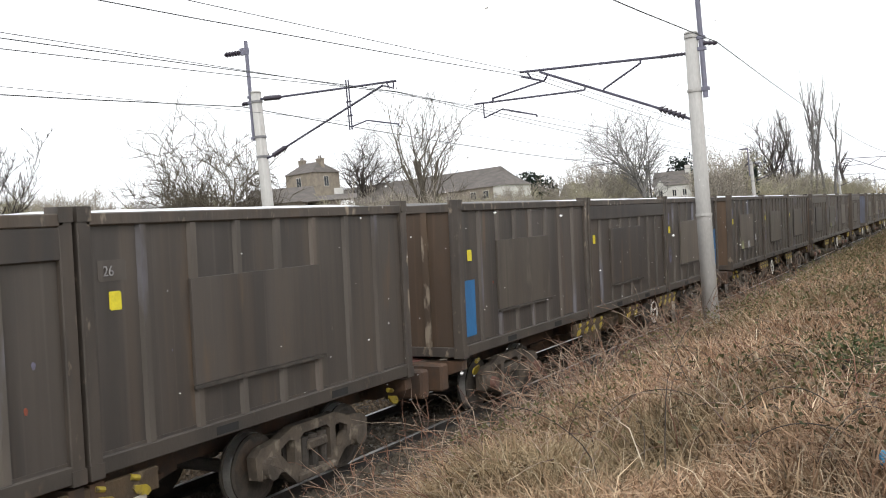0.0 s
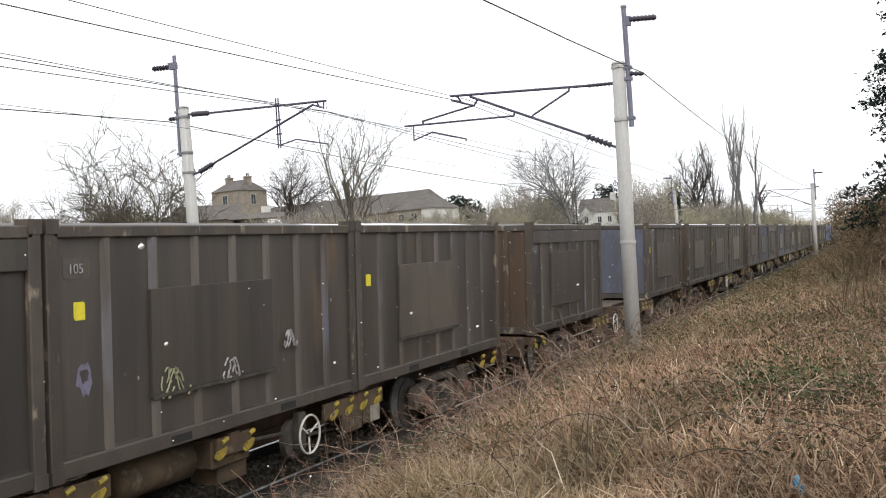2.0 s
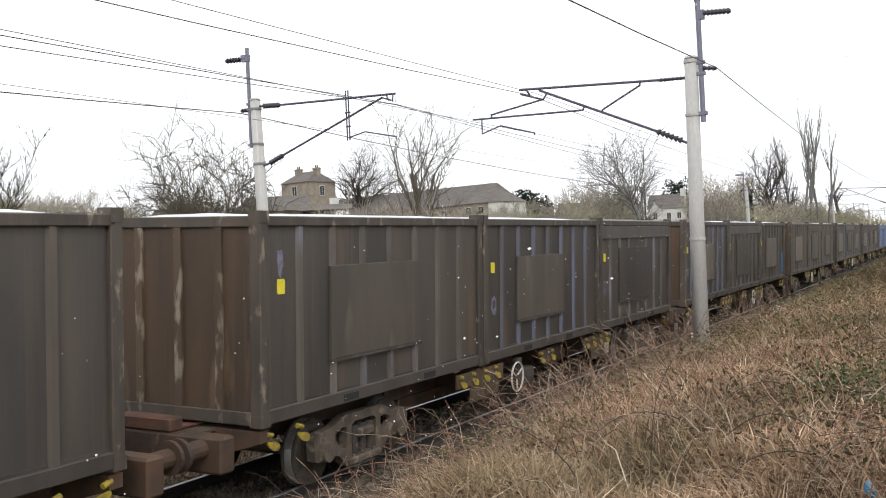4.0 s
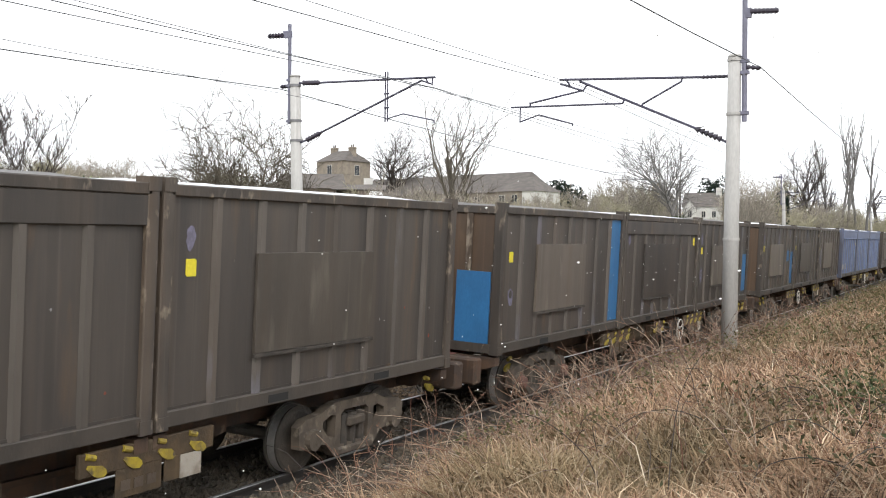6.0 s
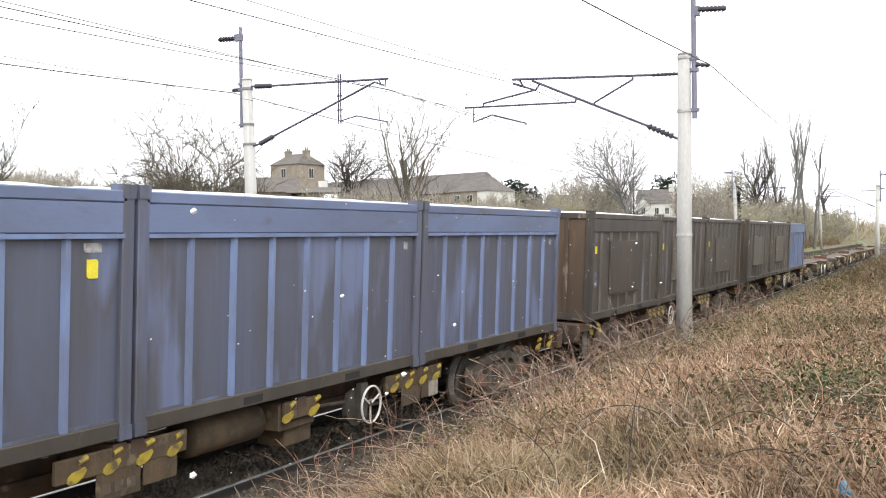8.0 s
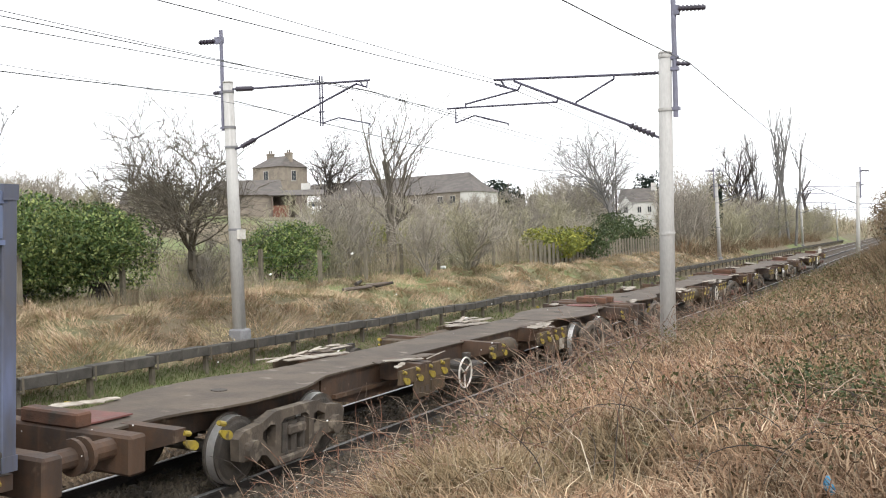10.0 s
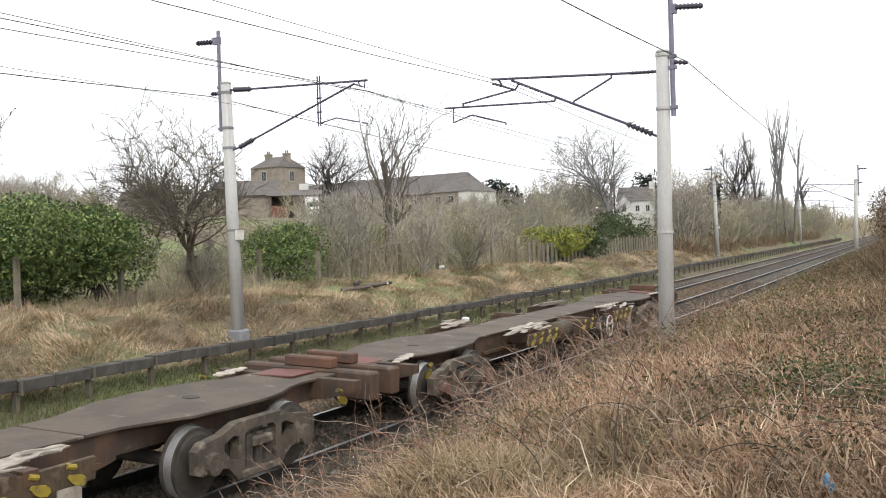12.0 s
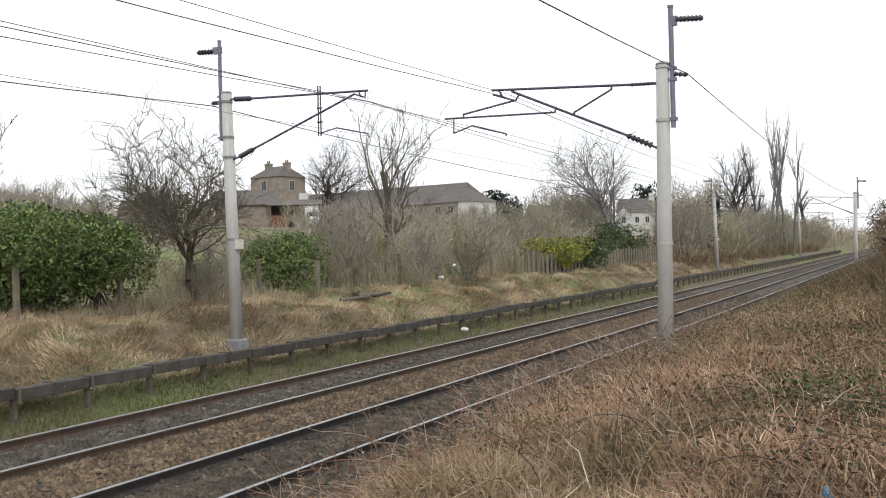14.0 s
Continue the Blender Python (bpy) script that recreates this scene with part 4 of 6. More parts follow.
    # container spigot brackets at each joint
    for y in (0.12, 5.95, 6.2, 9.1, 12.05, 12.3, L - 0.12):
        for sx in (-1, 1):
            br = bmesh.new()
            prism(br, [(sx * 0.42, 0.7), (sx * 0.7, 0.7), (sx * 1.19, 0.86), (sx * 1.19, 1.0), (sx * 0.42, 1.0)], "y", y - 0.09, y + 0.09)
            part("cross_bracket", br, FRAME, w)
        for dy in ((-0.28, 0.28) if y in (0.12, 9.1, L - 0.12) else ((-0.55, -0.1) if y in (5.95, 12.05) else (0.1, 0.55))):
            yy = y + dy if y > 0.2 else y + 0.14 + abs(dy)
            if y > L - 0.2:
                yy = L - 0.3 - (dy + 0.28) * 1.1
            for sx in (-1, 1):
                sgn = bmesh.new()
                x = sx * 1.2
                prism(sgn, [(yy - 0.12, 0.75), (yy - 0.08, 0.72), (yy + 0.0, 0.73), (yy + 0.07, 0.77), (yy + 0.12, 0.83), (yy + 0.1, 0.86), (yy + 0.03, 0.845), (yy - 0.06, 0.83), (yy - 0.11, 0.79)], "x", min(x, x - sx * 0.03), max(x, x - sx * 0.03))
                rod(sgn, (x - sx * 0.02, yy + 0.02, 0.915), (x - sx * 0.02, yy + 0.13, 0.945), 0.032, n=8)
                part("spigot_flag", sgn, YELLOW, w, "yellow-painted locking spigot handle")
    for y0, y1 in ((5.15, 6.95), (8.75, 9.45), (11.25, 13.05)):
        for sx in (-1, 1):
            lo, hi = sorted((sx * 1.13, sx * 1.185))
            part("side_beam", boxed(lo, hi, y0, y1, 0.74, 0.97, bevel=0.01), HUNG, w, "rusty side beam carrying the spigots")
    tank = bmesh.new()
    rod(tank, (0.78, 7.35, 0.74), (0.78, 8.6, 0.74), 0.23, n=16)
    part("air_tank", tank, HUNG, w, "brown cylindrical air reservoir", True)
    part("brake_box", boxed(0.5, 1.12, 8.72, 9.5, 0.6, 0.95, bevel=0.02), HUNG, w, "rusty ochre brake equipment box")
    part("valve_box", boxed(0.62, 1.04, 8.95, 9.55, 0.36, 0.597, bevel=0.02), HUNG, w)
    part("brake_drum", rod(bmesh.new(), (1.04, 10.55, 0.64), (1.12, 10.55, 0.64), 0.26, n=20), GRIME, w, "dark round brake gear housing")
    part("brake_rod", rods([((1.06, 9.4, 0.8), (1.06, 10.6, 0.72)), ((1.0, 10.6, 0.6), (0.95, 12.2, 0.5))], 0.025), GRIME, w)
    part("brake_box", boxed(-1.1, -0.5, 9.6, 10.3, 0.42, 0.72, bevel=0.03), GRIME, w)
    part("air_tank", rod(bmesh.new(), (-0.78, 7.6, 0.74), (-0.78, 8.7, 0.74), 0.2, n=16), HUNG, w, "brown cylindrical air reservoir", True)
    for sx in (-1, 1):
        for joint in (6.08, L - 6.08):
            for a, b, lo_z in ((-0.42, 0.18, 0.46), (0.22, 0.72, 0.5)):
                y0, y1 = sorted((joint + sx * a, joint + sx * b))
                lo, hi = sorted((sx * 1.165, sx * 1.182))
                part("label_panel", boxed(lo, hi, y0, y1, lo_z, 0.745, bevel=0.004), HUNG, w, "rusty tan panel hung below the beam")
            lo, hi = sorted((sx * 1.18, sx * 1.188))
            bars = bmesh.new()
            for i in range(3):
                y0, y1 = sorted((joint + sx * (-0.36 + i * 0.17), joint + sx * (-0.24 + i * 0.17)))
                box(bars, lo, hi, y0, y1, 0.53, 0.63)
            part("faded_lettering", bars, DECK, w)
        lo, hi = sorted((sx * 1.186, sx * 1.2))
        y0 = 12.6 if sx > 0 else 5.35
        part("data_plate", boxed(lo, hi, y0, y0 + 0.3, 0.5, 0.74), SHARD, w, "dirty pale data plate with faded printing")
    for sx in (-1, 1):
        hw = bmesh.new()
        rim = [[hw.verts.new((sx * 1.24 + 0.018 * math.sin(math.pi * j / 3), 10.75 + (0.26 + 0.014 * math.cos(math.pi * j / 3)) * math.cos(math.pi * i / 14), 0.66 + (0.26 + 0.014 * math.cos(math.pi * j / 3)) * math.sin(math.pi * i / 14))) for j in range(6)] for i in range(28)]
        for i in range(28):
            for j in range(6):
                hw.faces.new((rim[i][j], rim[(i + 1) % 28][j], rim[(i + 1) % 28][(j + 1) % 6], rim[i][(j + 1) % 6]))
        for i in range(3):
            a = 2 * math.pi * i / 3 + 0.5
            rod(hw, (sx * 1.22, 10.75, 0.66), (sx * 1.24, 10.75 + 0.26 * math.cos(a), 0.66 + 0.26 * math.sin(a)), 0.014, n=6)
        wheel = part("hand_wheel", hw, WHITE, w, "white spoked handbrake wheel")
        lo, hi = sorted((sx * 1.13, sx * 1.22))
        part("hub", rod(bmesh.new(), (sx * 0.9, 10.75, 0.66), (sx * 1.24, 10.75, 0.66), 0.035, n=8), GRIME, wheel)
        part("brake_column", boxed(lo, hi, 10.5, 10.68, 0.5, 0.98), GRIME, w)
    for i, (bx, by, bl, bw, turn) in enumerate(((0.8, 5.4, 1.5, 0.2, 5), (0.62, 6.5, 1.7, 0.26, -7), (0.88, 11.6, 1.3, 0.24, 9), (0.6, 12.6, 1.6, 0.2, -5), (-0.8, 5.9, 1.6, 0.3, 7), (-0.75, 12.1, 1.7, 0.3, -6), (0.75, 0.5, 1.0, 0.22, 12), (0.7, 17.7, 1.1, 0.22, -10))):
        brd = part("loose_board", ragged(bl, bw, 14, 0.014, i), DECK if i % 3 == 2 else SHARD, w, "splintered pale board lying on the brackets")
        brd.matrix_basis = pose(bx, by, 1.0 + 0.004 * i, 1.2, -2, turn)
    rs = random.Random(21)
    for jy in (5.3, 5.9, 6.5, 11.7, 12.3, 12.9):
        for sx in (-1, 1, 1, 1):
            sh = part("splinter", ragged(rs.uniform(0.35, 1.1), rs.uniform(0.03, 0.14), 8, 0.012, rs.randrange(999)), SHARD, w, "pale splintered board end")
            sh.matrix_basis = pose(sx * rs.uniform(0.7, 1.14), jy + rs.uniform(-0.3, 0.3), 1.006 + rs.uniform(0, 0.05), rs.uniform(-3, 3), rs.uniform(-6, 6), rs.uniform(-28, 28))
    pipe = rods([((0.3, -0.6, 0.8), (0.32, -0.85, 0.55)), ((0.32, -0.85, 0.55), (0.3, -1.0, 0.75)), ((0, -0.6, 0.85), (0, -0.85, 0.85))], 0.04)
    part("brake_hose", pipe, GRIME, w)
    return w


SPEED, FRONT, INNER, OUTER, WLEN = 26.664, 14.654, 1.575, 2.073, 18.25
SLIP = ((0.0, 0.37), (0.5, -0.26), (1.0, 0.12), (1.5, -0.12), (2.0, 0.32), (3.0, 0.0), (4.5, -0.43), (5.0, 0.18), (5.5, -0.44), (6.0, 0.25), (6.5, -0.3), (7.0, 0.22), (7.5, -0.1), (8.0, 0.5), (9.0, 0.65), (10.5, 0.9), (11.0, 1.1), (11.5, 1.2), (12.0, 1.7), (12.5, 0.95), (13.0, 1.5), (13.5, 1.4), (14.0, 1.4))


def wagon_front(k):
    n_out = (k + 1) // 2
    return FRONT + k * WLEN + n_out * OUTER + (k - n_out) * INNER


MOVING = []
first_wagon = wagon()
# what stands on each wagon, from its front: kind and marks
LOADS = {
    -1: ("plain", "band", "plain:26"), 0: ("plain:teal_left", "band", "plain:blue_low_end"), 1: ("plain:scrawl", "plain", "plain:teal_spot"),
    2: ("band", "plain:number", "plain"), 3: ("band", "", "plain:navy_end"), 4: ("plain", "plain", "plain"), 5: ("plain", "plain:blue_ribs", "band"),
    6: ("plain:blue_ribs", "band:frame_tag", "plain:blue_mid_end"), 7: ("plain", "band:frame_tag", "plain"), 8: ("plain:blue_full_end", "band:tag_end", "plain:blue_low_end"),
    9: ("plain:blue_step", "plain", "plain:frame_tag"), 10: ("navy:chalk", "navy", "navy"), 11: ("band", "plain", "plain"), 12: ("plain", "plain", "navy"),
}
SPOT = random.Random(8)
for k in range(-1, 17):
    wg = first_wagon if k == -1 else copy_thing(first_wagon, Matrix())
    MOVING.append((wg, wagon_front(k), k % 2 == 1, 0.0, WLEN / 2))
    for j, spec in enumerate(LOADS.get(k, ())):
        if not spec:
            continue
        kind, _, mark = spec.partition(":")
        c = copy_thing(PROTO[kind], Matrix())
        text = LABEL[kind]
        if kind == "plain":
            plate(c, z1=1.78 + SPOT.uniform(-0.05, 0.05), material=STEEL if mark in ("26", "teal_spot", "number") else PLATE)
        elif kind == "band":
            plate(c, z0=0.55, z1=1.8, material=STEEL)
        tag_y, tag_z = 0.62, 1.45
        if kind == "navy":
            if mark == "chalk":
                flat_mark(c, "yellow_tag", LEN - 0.5, 1.68, 0.14, 0.18, TAG, "small yellow tag")
                flat_mark(c, "faded_label", LEN - 0.5, 1.88, 0.22, 0.09, CHALK, "faded pale label")
            else:
                flat_mark(c, "faded_label", LEN - 0.42, 1.82, 0.12, 0.11, CHALK, "faded pale label")
        elif mark == "tag_end":
            flat_mark(c, "yellow_tag", LEN - 0.35, 1.85, 0.13, 0.2, TAG, "small yellow tag")
        elif mark == "frame_tag":
            flat_mark(c, "yellow_tag", 0.44, 1.58, 0.15, 0.19, TAG, "hollow yellow tag")
            flat_mark(c, "tag_centre", 0.44, 1.58, 0.065, 0.09, GRIME, "", 0.007)
        elif kind == "plain" or SPOT.random() < 0.6:
            flat_mark(c, "yellow_tag", 0.46, 1.6, 0.15, 0.18, TAG, "square yellow tag")
        if kind != "navy" and mark not in ("26", "number") and SPOT.random() < 0.7:
            smear(c, "paint_smear", 0.45, 1.92, 0.07, SPOT.uniform(0.08, 0.17), LILAC, "pale lilac smear of paint", SPOT)
        if kind != "navy" and SPOT.random() < 0.5:
            smear(c, "stencil_patch", 0.5, 0.95, 0.11, SPOT.uniform(0.12, 0.2), LILAC, "faded ring of sprayed paint", SPOT)
            smear(c, "stencil_centre", 0.5, 0.97, 0.06, 0.07, STEEL, "", SPOT, 0.004)
        if kind != "navy":
            for _ in range(5):
                tone = SPOT.choice((CHALK, CHALK, LILAC, CHIP, RIB))
                s = SPOT.uniform(0.007, 0.024)
                cell = SPOT.choice((0, 1, 5, 6, 7))
                cy = 0.1 + (LEN - 0.2) * (cell + SPOT.uniform(0.25, 0.75)) / 8
                if abs(cy - 0.5) > 0.13:
                    smear(c, "paint_chip", cy, SPOT.uniform(0.4, 1.7), s, s * SPOT.uniform(0.8, 1.6), tone, "", SPOT)
        if mark == "blue_low_end":
            side_patch(c, "blue_panel", LEN - 0.76, LEN - 0.165, 0.3, 1.45, BLUE, "bright blue repainted panel")
            text = "grimy brown ribbed waste container with bright blue repainted end panel"
        elif mark == "blue_mid_end":
            side_patch(c, "blue_panel", LEN - 0.74, LEN - 0.165, 0.28, 1.12, BLUE, "bright blue repainted panel")
            text = "grimy brown ribbed waste container with small blue repainted panel"
        elif mark == "blue_full_end":
            side_patch(c, "blue_panel", LEN - 0.76, LEN - 0.165, 0.2, HIGH - 0.13, BLUE, "full-height bright blue repainted panel")
            part("blue_end_panel", boxed(0.42, 1.05, -0.012, 0.02, 0.16, 1.35), BLUE, c, "blue panel on the end wall")
            text = "grimy brown ribbed waste container with full-height bright blue stripe"
        elif mark == "blue_step":
            side_patch(c, "blue_panel", LEN - 0.7, LEN - 0.165, 0.25, 1.45, BLUE, "bright blue repainted panel")
            side_patch(c, "blue_panel", LEN - 1.3, LEN - 0.9, 1.1, 1.5, BLUE, "bright blue repainted panel")
            text = "brown ribbed waste container with stepped bright blue panel and rusty end"
        elif mark == "teal_left":
            side_patch(c, "teal_panel", 0.22, 0.6, 0.3, 1.2, BLUE, "faded blue painted patch")
        elif mark == "teal_spot":
            side_patch(c, "teal_panel", 3.88, 4.2, 1.1, 1.4, TEAL, "small teal paint spot")
        elif mark in ("26", "number"):
            txt = bpy.data.curves.new("stencil_number", "FONT")
            txt.body, txt.size, txt.extrude = "26" if mark == "26" else "105", 0.14, 0.003
            txt.materials.append(CHALK)
            num = new("stencil_number", txt)
            lift = 1.84 if mark == "26" else 1.97
            flat_mark(c, "number_patch", 0.44, lift + 0.05, 0.36, 0.2, RIB, "faded patch behind the number", 0.0)
            num.parent = c
            num.matrix_basis = Matrix(((0, 0, 1, HALF + 0.012), (1, 0, 0, 0.31), (0, 1, 0, lift), (0, 0, 0, 1)))
            tagged(num, "pale stencilled number")
        if mark in ("scrawl", "number"):
            scrawl(c, 1.8, 0.72, 0.32, SPRAY, k)
            scrawl(c, 2.9, 0.72, 0.26, CHALK, k + 3)
            scrawl(c, 4.2, 0.95, 0.2, CHALK, k + 6)
        elif mark == "chalk":
            scrawl(c, 0.5, 0.55, 0.28, CHALK, 4)
            scrawl(c, 1.4, 0.55, 0.25, CHALK, 5)
        if mark == "blue_ribs":
            for o in c.children:
                if o.name.startswith("rib"):
                    o.data = o.data.copy()
                    o.data.materials[0] = RIB_BLUE
            text = "grimy brown waste container with ribs still showing faded blue"
        if mark == "navy_end":
            part("blue_end_sheet", boxed(-HALF + 0.12, HALF - 0.12, -0.02, 0.02, 0.17, HIGH - 0.14), NAVY, c, "grey-blue painted end wall")
        if SPOT.random() < 0.3:
            for o in c.children:
                if o.name.startswith("cover_sheet"):
                    o.data = o.data.copy()
                    o.data.materials[0] = STEEL
                    tagged(o, "dirty sagging cover sheet")
        tagged(c, text)
        MOVING.append((c, wagon_front(k) + 0.02 + j * PITCH, False, DECK_Z, LEN / 2))
for p in PROTO.values():
    for o in (*p.children_recursive, p):
        bpy.data.objects.remove(o)

# tail lamp on the last wagon
lamp = thing("tail_lamp", "white tail lamp bracketed on the last wagon's headstock", "lamp")
part("lamp_body", rod(boxed(-0.12, 0.12, -0.09, 0.09, 0, 0.3, bevel=0.03), (0, 0, 0.3), (0, 0, 0.42), 0.05), WHITE, lamp)
part("lens", rod(bmesh.new(), (0, 0.09, 0.2), (0, 0.12, 0.2), 0.07, n=14), RED, lamp)
part("handle", rods([((-0.08, 0, 0.38), (-0.08, 0, 0.5)), ((-0.08, 0, 0.5), (0.08, 0, 0.5)), ((0.08, 0, 0.5), (0.08, 0, 0.38))], 0.015), WHITE, lamp)
part("bracket", boxed(-0.05, 0.05, -0.2, 0.1, -0.14, 0.0), FRAME, lamp)
for o in lamp.children:
    o.matrix_basis = pose(0.72, 0, 0)
MOVING.append((lamp, wagon_front(16) + WLEN + 0.5, False, 1.04, 0.0))


def motions():
    """The train runs through at a steady speed."""
    for ob, start, turned, up, half in MOVING:
        rows = []
        for t, slip in SLIP:
            y = start + half - SPEED * t - slip
            m = on_line(NEAR_X, y, NEAR_Z, CANT) @ Matrix.Translation((0, 0, up))
            if turned:
                m = m @ pose(0, 0, 0, 0, 0, 180)
            rows.append((t, m @ Matrix.Translation((0, -half, 0))))
        walk(ob, rows)
    drift_flakes()


# ---- cable trough on posts beside the far track ----
trough = thing("cable_trough", "dark concrete cable trough on short posts along the line", "cable trough", kind="structure")
seg = boxed(-0.14, 0.14, -0.9, 0.9, 0.38, 0.6, bevel=0.012)
box(seg, -0.16, 0.16, -0.03, 0.03, 0.36, 0.615)
seg_me = None
post_me = None
ty = 13.57 - 1.82 * 10
i = 0
while ty < 230:
    if seg_me is None:
        a = part("trough_length", seg, TROUGH, trough)
        pb = boxed(-0.05, 0.05, -0.045, 0.045, -0.3, 0.38)
        box(pb, 0.165, 0.18, -0.025, 0.025, 0.3, 0.6)
        box(pb, 0.04, 0.165, -0.025, 0.025, 0.3, 0.34)
        b = part("post", pb, TROUGH_POST, trough)
        seg_me, post_me = a.data, b.data
    else:
        a, b = new("trough_length", seg_me), new("post", post_me)
        a.parent = b.parent = trough
    wob = 0.02 * math.sin(i * 1.7)
    a.matrix_basis = on_line(-15.45, ty + 0.91, wob) @ pose(0, 0, 0, 0.5 * math.sin(i * 2.1), 1.5 * math.sin(i * 1.3), 0)
    b.matrix_basis = on_line(-15.4, ty, 0)
    ty += 1.82
    i += 1


# ---- trees ----
def grow(segs, p, d, length, r, level, rng, style):
    """A limb that wanders, with side limbs down to twigs."""
    steps = 5 if level < 2 else 3
    for s in range(steps):
        d = (d + Vector([rng.gauss(0, style["wander"]) for _ in range(3)]) + Vector((0, 0, style["up"] * (0.5 if level == 0 else 1)))).normalized()
        q = p + d * (length / steps)
        r1 = r * (0.86 if level < style["depth"] else 0.6)
        segs[level].append((tuple(p), tuple(q), r, r1))
        p, r = q, r1
        if level < style["depth"] and (level > 0 or s >= style["clear"]):
            for _ in range(style["kids"] if level else style["limbs"]):
                if rng.random() < 0.9:
                    side = Vector([rng.gauss(0, 1) for _ in range(3)])
                    side = (side - side.dot(d) * d).normalized()
                    w = d * style["forward"] + side * rng.uniform(0.6, 1.1)
                    w.z = w.z * 0.8 + style["lift"]
                    grow(segs, p, w.normalized(), length * rng.uniform(0.45, 0.75) * style["shrink"], max(r * rng.uniform(0.45, 0.65), style["tip"]), level + 1, rng, style)


STYLE = dict(wander=0.14, up=0.05, depth=3, clear=1, limbs=3, kids=2, forward=0.75, lift=0.25, shrink=1.0, tip=0.008)


def tree(label, x, y, height, r, seed, bark=None, trunk=0.55, z=None, **kw):
    style = {**STYLE, **kw}
    rng = random.Random(seed)
    t = thing("tree", label, "tree", "bare winter trees", at=pose(x, y, float(land(x, y)) - 0.1 if z is None else z))
    segs = {k: [] for k in range(6)}
    for _ in range(style.get("stems", 1)):
        lean = style.get("lean", 0.05)
        grow(segs, Vector((rng.uniform(-1, 1), rng.uniform(-1, 1), 0)) * r * 2 * (style.get("stems", 1) > 1), Vector((rng.gauss(0, lean), rng.gauss(0, lean), 1)).normalized(), height * trunk, r, 0, rng, style)
    bark = bark or BARK
    tubes("trunk", segs[0] + segs[1], bark, t, 6)
    tubes("crown", segs[2] + segs[3] + segs[4] + segs[5], bark, t, 3, "bare twigs")
    return t


tree("dark spreading bare thorn tree behind the fence", -20.2, 24.8, 7.3, 0.17, 10, BARK_THORN, 0.36, clear=2, limbs=4, kids=2, depth=4, lean=0.02, forward=0.7, lift=0.15, shrink=1.15, wander=0.22, tip=0.0105)
tree("tall thin-limbed bare tree over the scrub", -23.8, 43.2, 9.6, 0.13, 6, BARK, 0.58, stems=5, lean=0.34, limbs=1, kids=2, lift=0.5, shrink=0.8, up=0.12, tip=0.011)
tree("rounded bare tree with pale fine twigs", -24.2, 86.1, 14.6, 0.26, 19, BARK_PALE, 0.5, limbs=3, kids=3, forward=0.65, lift=0.34, shrink=1.0, up=0.05, tip=0.014)
tree("bare tree beside the old stone house", -91.5, 146.0, 19.0, 0.5, 13, BARK_DARK, 0.42, limbs=3, kids=3, forward=0.6, lift=0.22, shrink=1.15, tip=0.025)
tree("bare thicket tree reaching over the field edge", -24.6, 18.4, 5.7, 0.042, 15, BARK_DARK, 0.72, stems=16, lean=0.28, limbs=1, kids=3, lift=0.9, shrink=0.6, tip=0.008)
tree("tall bare tree with fine drooping twigs in the field", -34.4, 22.4, 13.5, 0.22, 23, BARK, 0.55, limbs=3, kids=3, lift=0.3, shrink=0.9, tip=0.01)
tree("broad bare tree beside the poplars", -22.8, 147.0, 17.0, 0.42, 18, BARK_DARK, 0.5, limbs=4, kids=3, lift=0.5, shrink=0.85, tip=0.022)
for i, (px, py, ph) in enumerate(((-20.6, 150, 17), (-19.5, 151, 18.4), (-18.3, 152, 18.2), (-22.0, 152, 14.5), (-17.6, 153, 16))):
    tree("slender bare poplar with upswept twigs", px, py, ph, 0.24, 30 + i, BARK_PALE, 0.85, limbs=3, kids=2, lift=1.1, forward=1.0, shrink=0.45, wander=0.06, up=0.2, tip=0.014)
tree("pollarded tree with knobbly stubs", -23.8, 230.0, 15.5, 0.6, 43, BARK_DARK, 0.62, clear=3, limbs=4, depth=2, kids=2, lift=0.5, shrink=0.45, wander=0.09, tip=0.06)
tree("small bare roadside tree", -31.0, 140.0, 8.0, 0.2, 44, BARK, 0.5, limbs=3, kids=2, lift=0.4, tip=0.02)


# thicket shrubs: two grown, then repeated along hedge and cutting
def shrub(seed, bark):
    t = tree("many-stemmed bare shrub in the thicket", 0, 0, 4.2, 0.05, seed, bark, 0.55, z=0.0, stems=7, lean=0.4, limbs=1, kids=2, clear=0, lift=0.35, shrink=0.75, tip=0.012)
    t.name = "shrub"
    return tagged(t, category="shrub", group="thicket shrubs")


SHRUBS = [shrub(61, BARK_SHRUB), shrub(62, BARK_OLIVE)]
sr = random.Random(9)
spots = []
for i in range(46):
    y = sr.uniform(58, 100)
    spots.append((-y * sr.uniform(0.33, 0.58), y, sr.uniform(0.9, 1.35)))
for i in range(215):
    y = sr.uniform(90, 230)
    spots.append((sr.uniform(-38, -18.5) + float(bend(y)), y, sr.uniform(1.1, 2.2)))
for i in range(55):
    y = sr.uniform(50, 84)
    spots.append((-y * sr.uniform(0.8, 1.35), y, sr.uniform(0.7, 1.15)))
for x, y, s in ((-20.9, 26.4, 0.55), (-20.5, 25.4, 0.5), (-20.3, 24.9, 0.45)):
    spots.append((x, y, s))
for i in range(16):
    y = sr.uniform(33, 56)
    spots.append((sr.uniform(-29, -22), y, sr.uniform(0.5, 0.85)))
for i in range(16):
    y = sr.uniform(37, 52)
    spots.append((-y * sr.uniform(0.44, 0.66), y, sr.uniform(0.8, 1.2)))
spots = [q for q in spots if not 0.235 < -q[0] / q[1] < 0.3 or q[1] < 60]
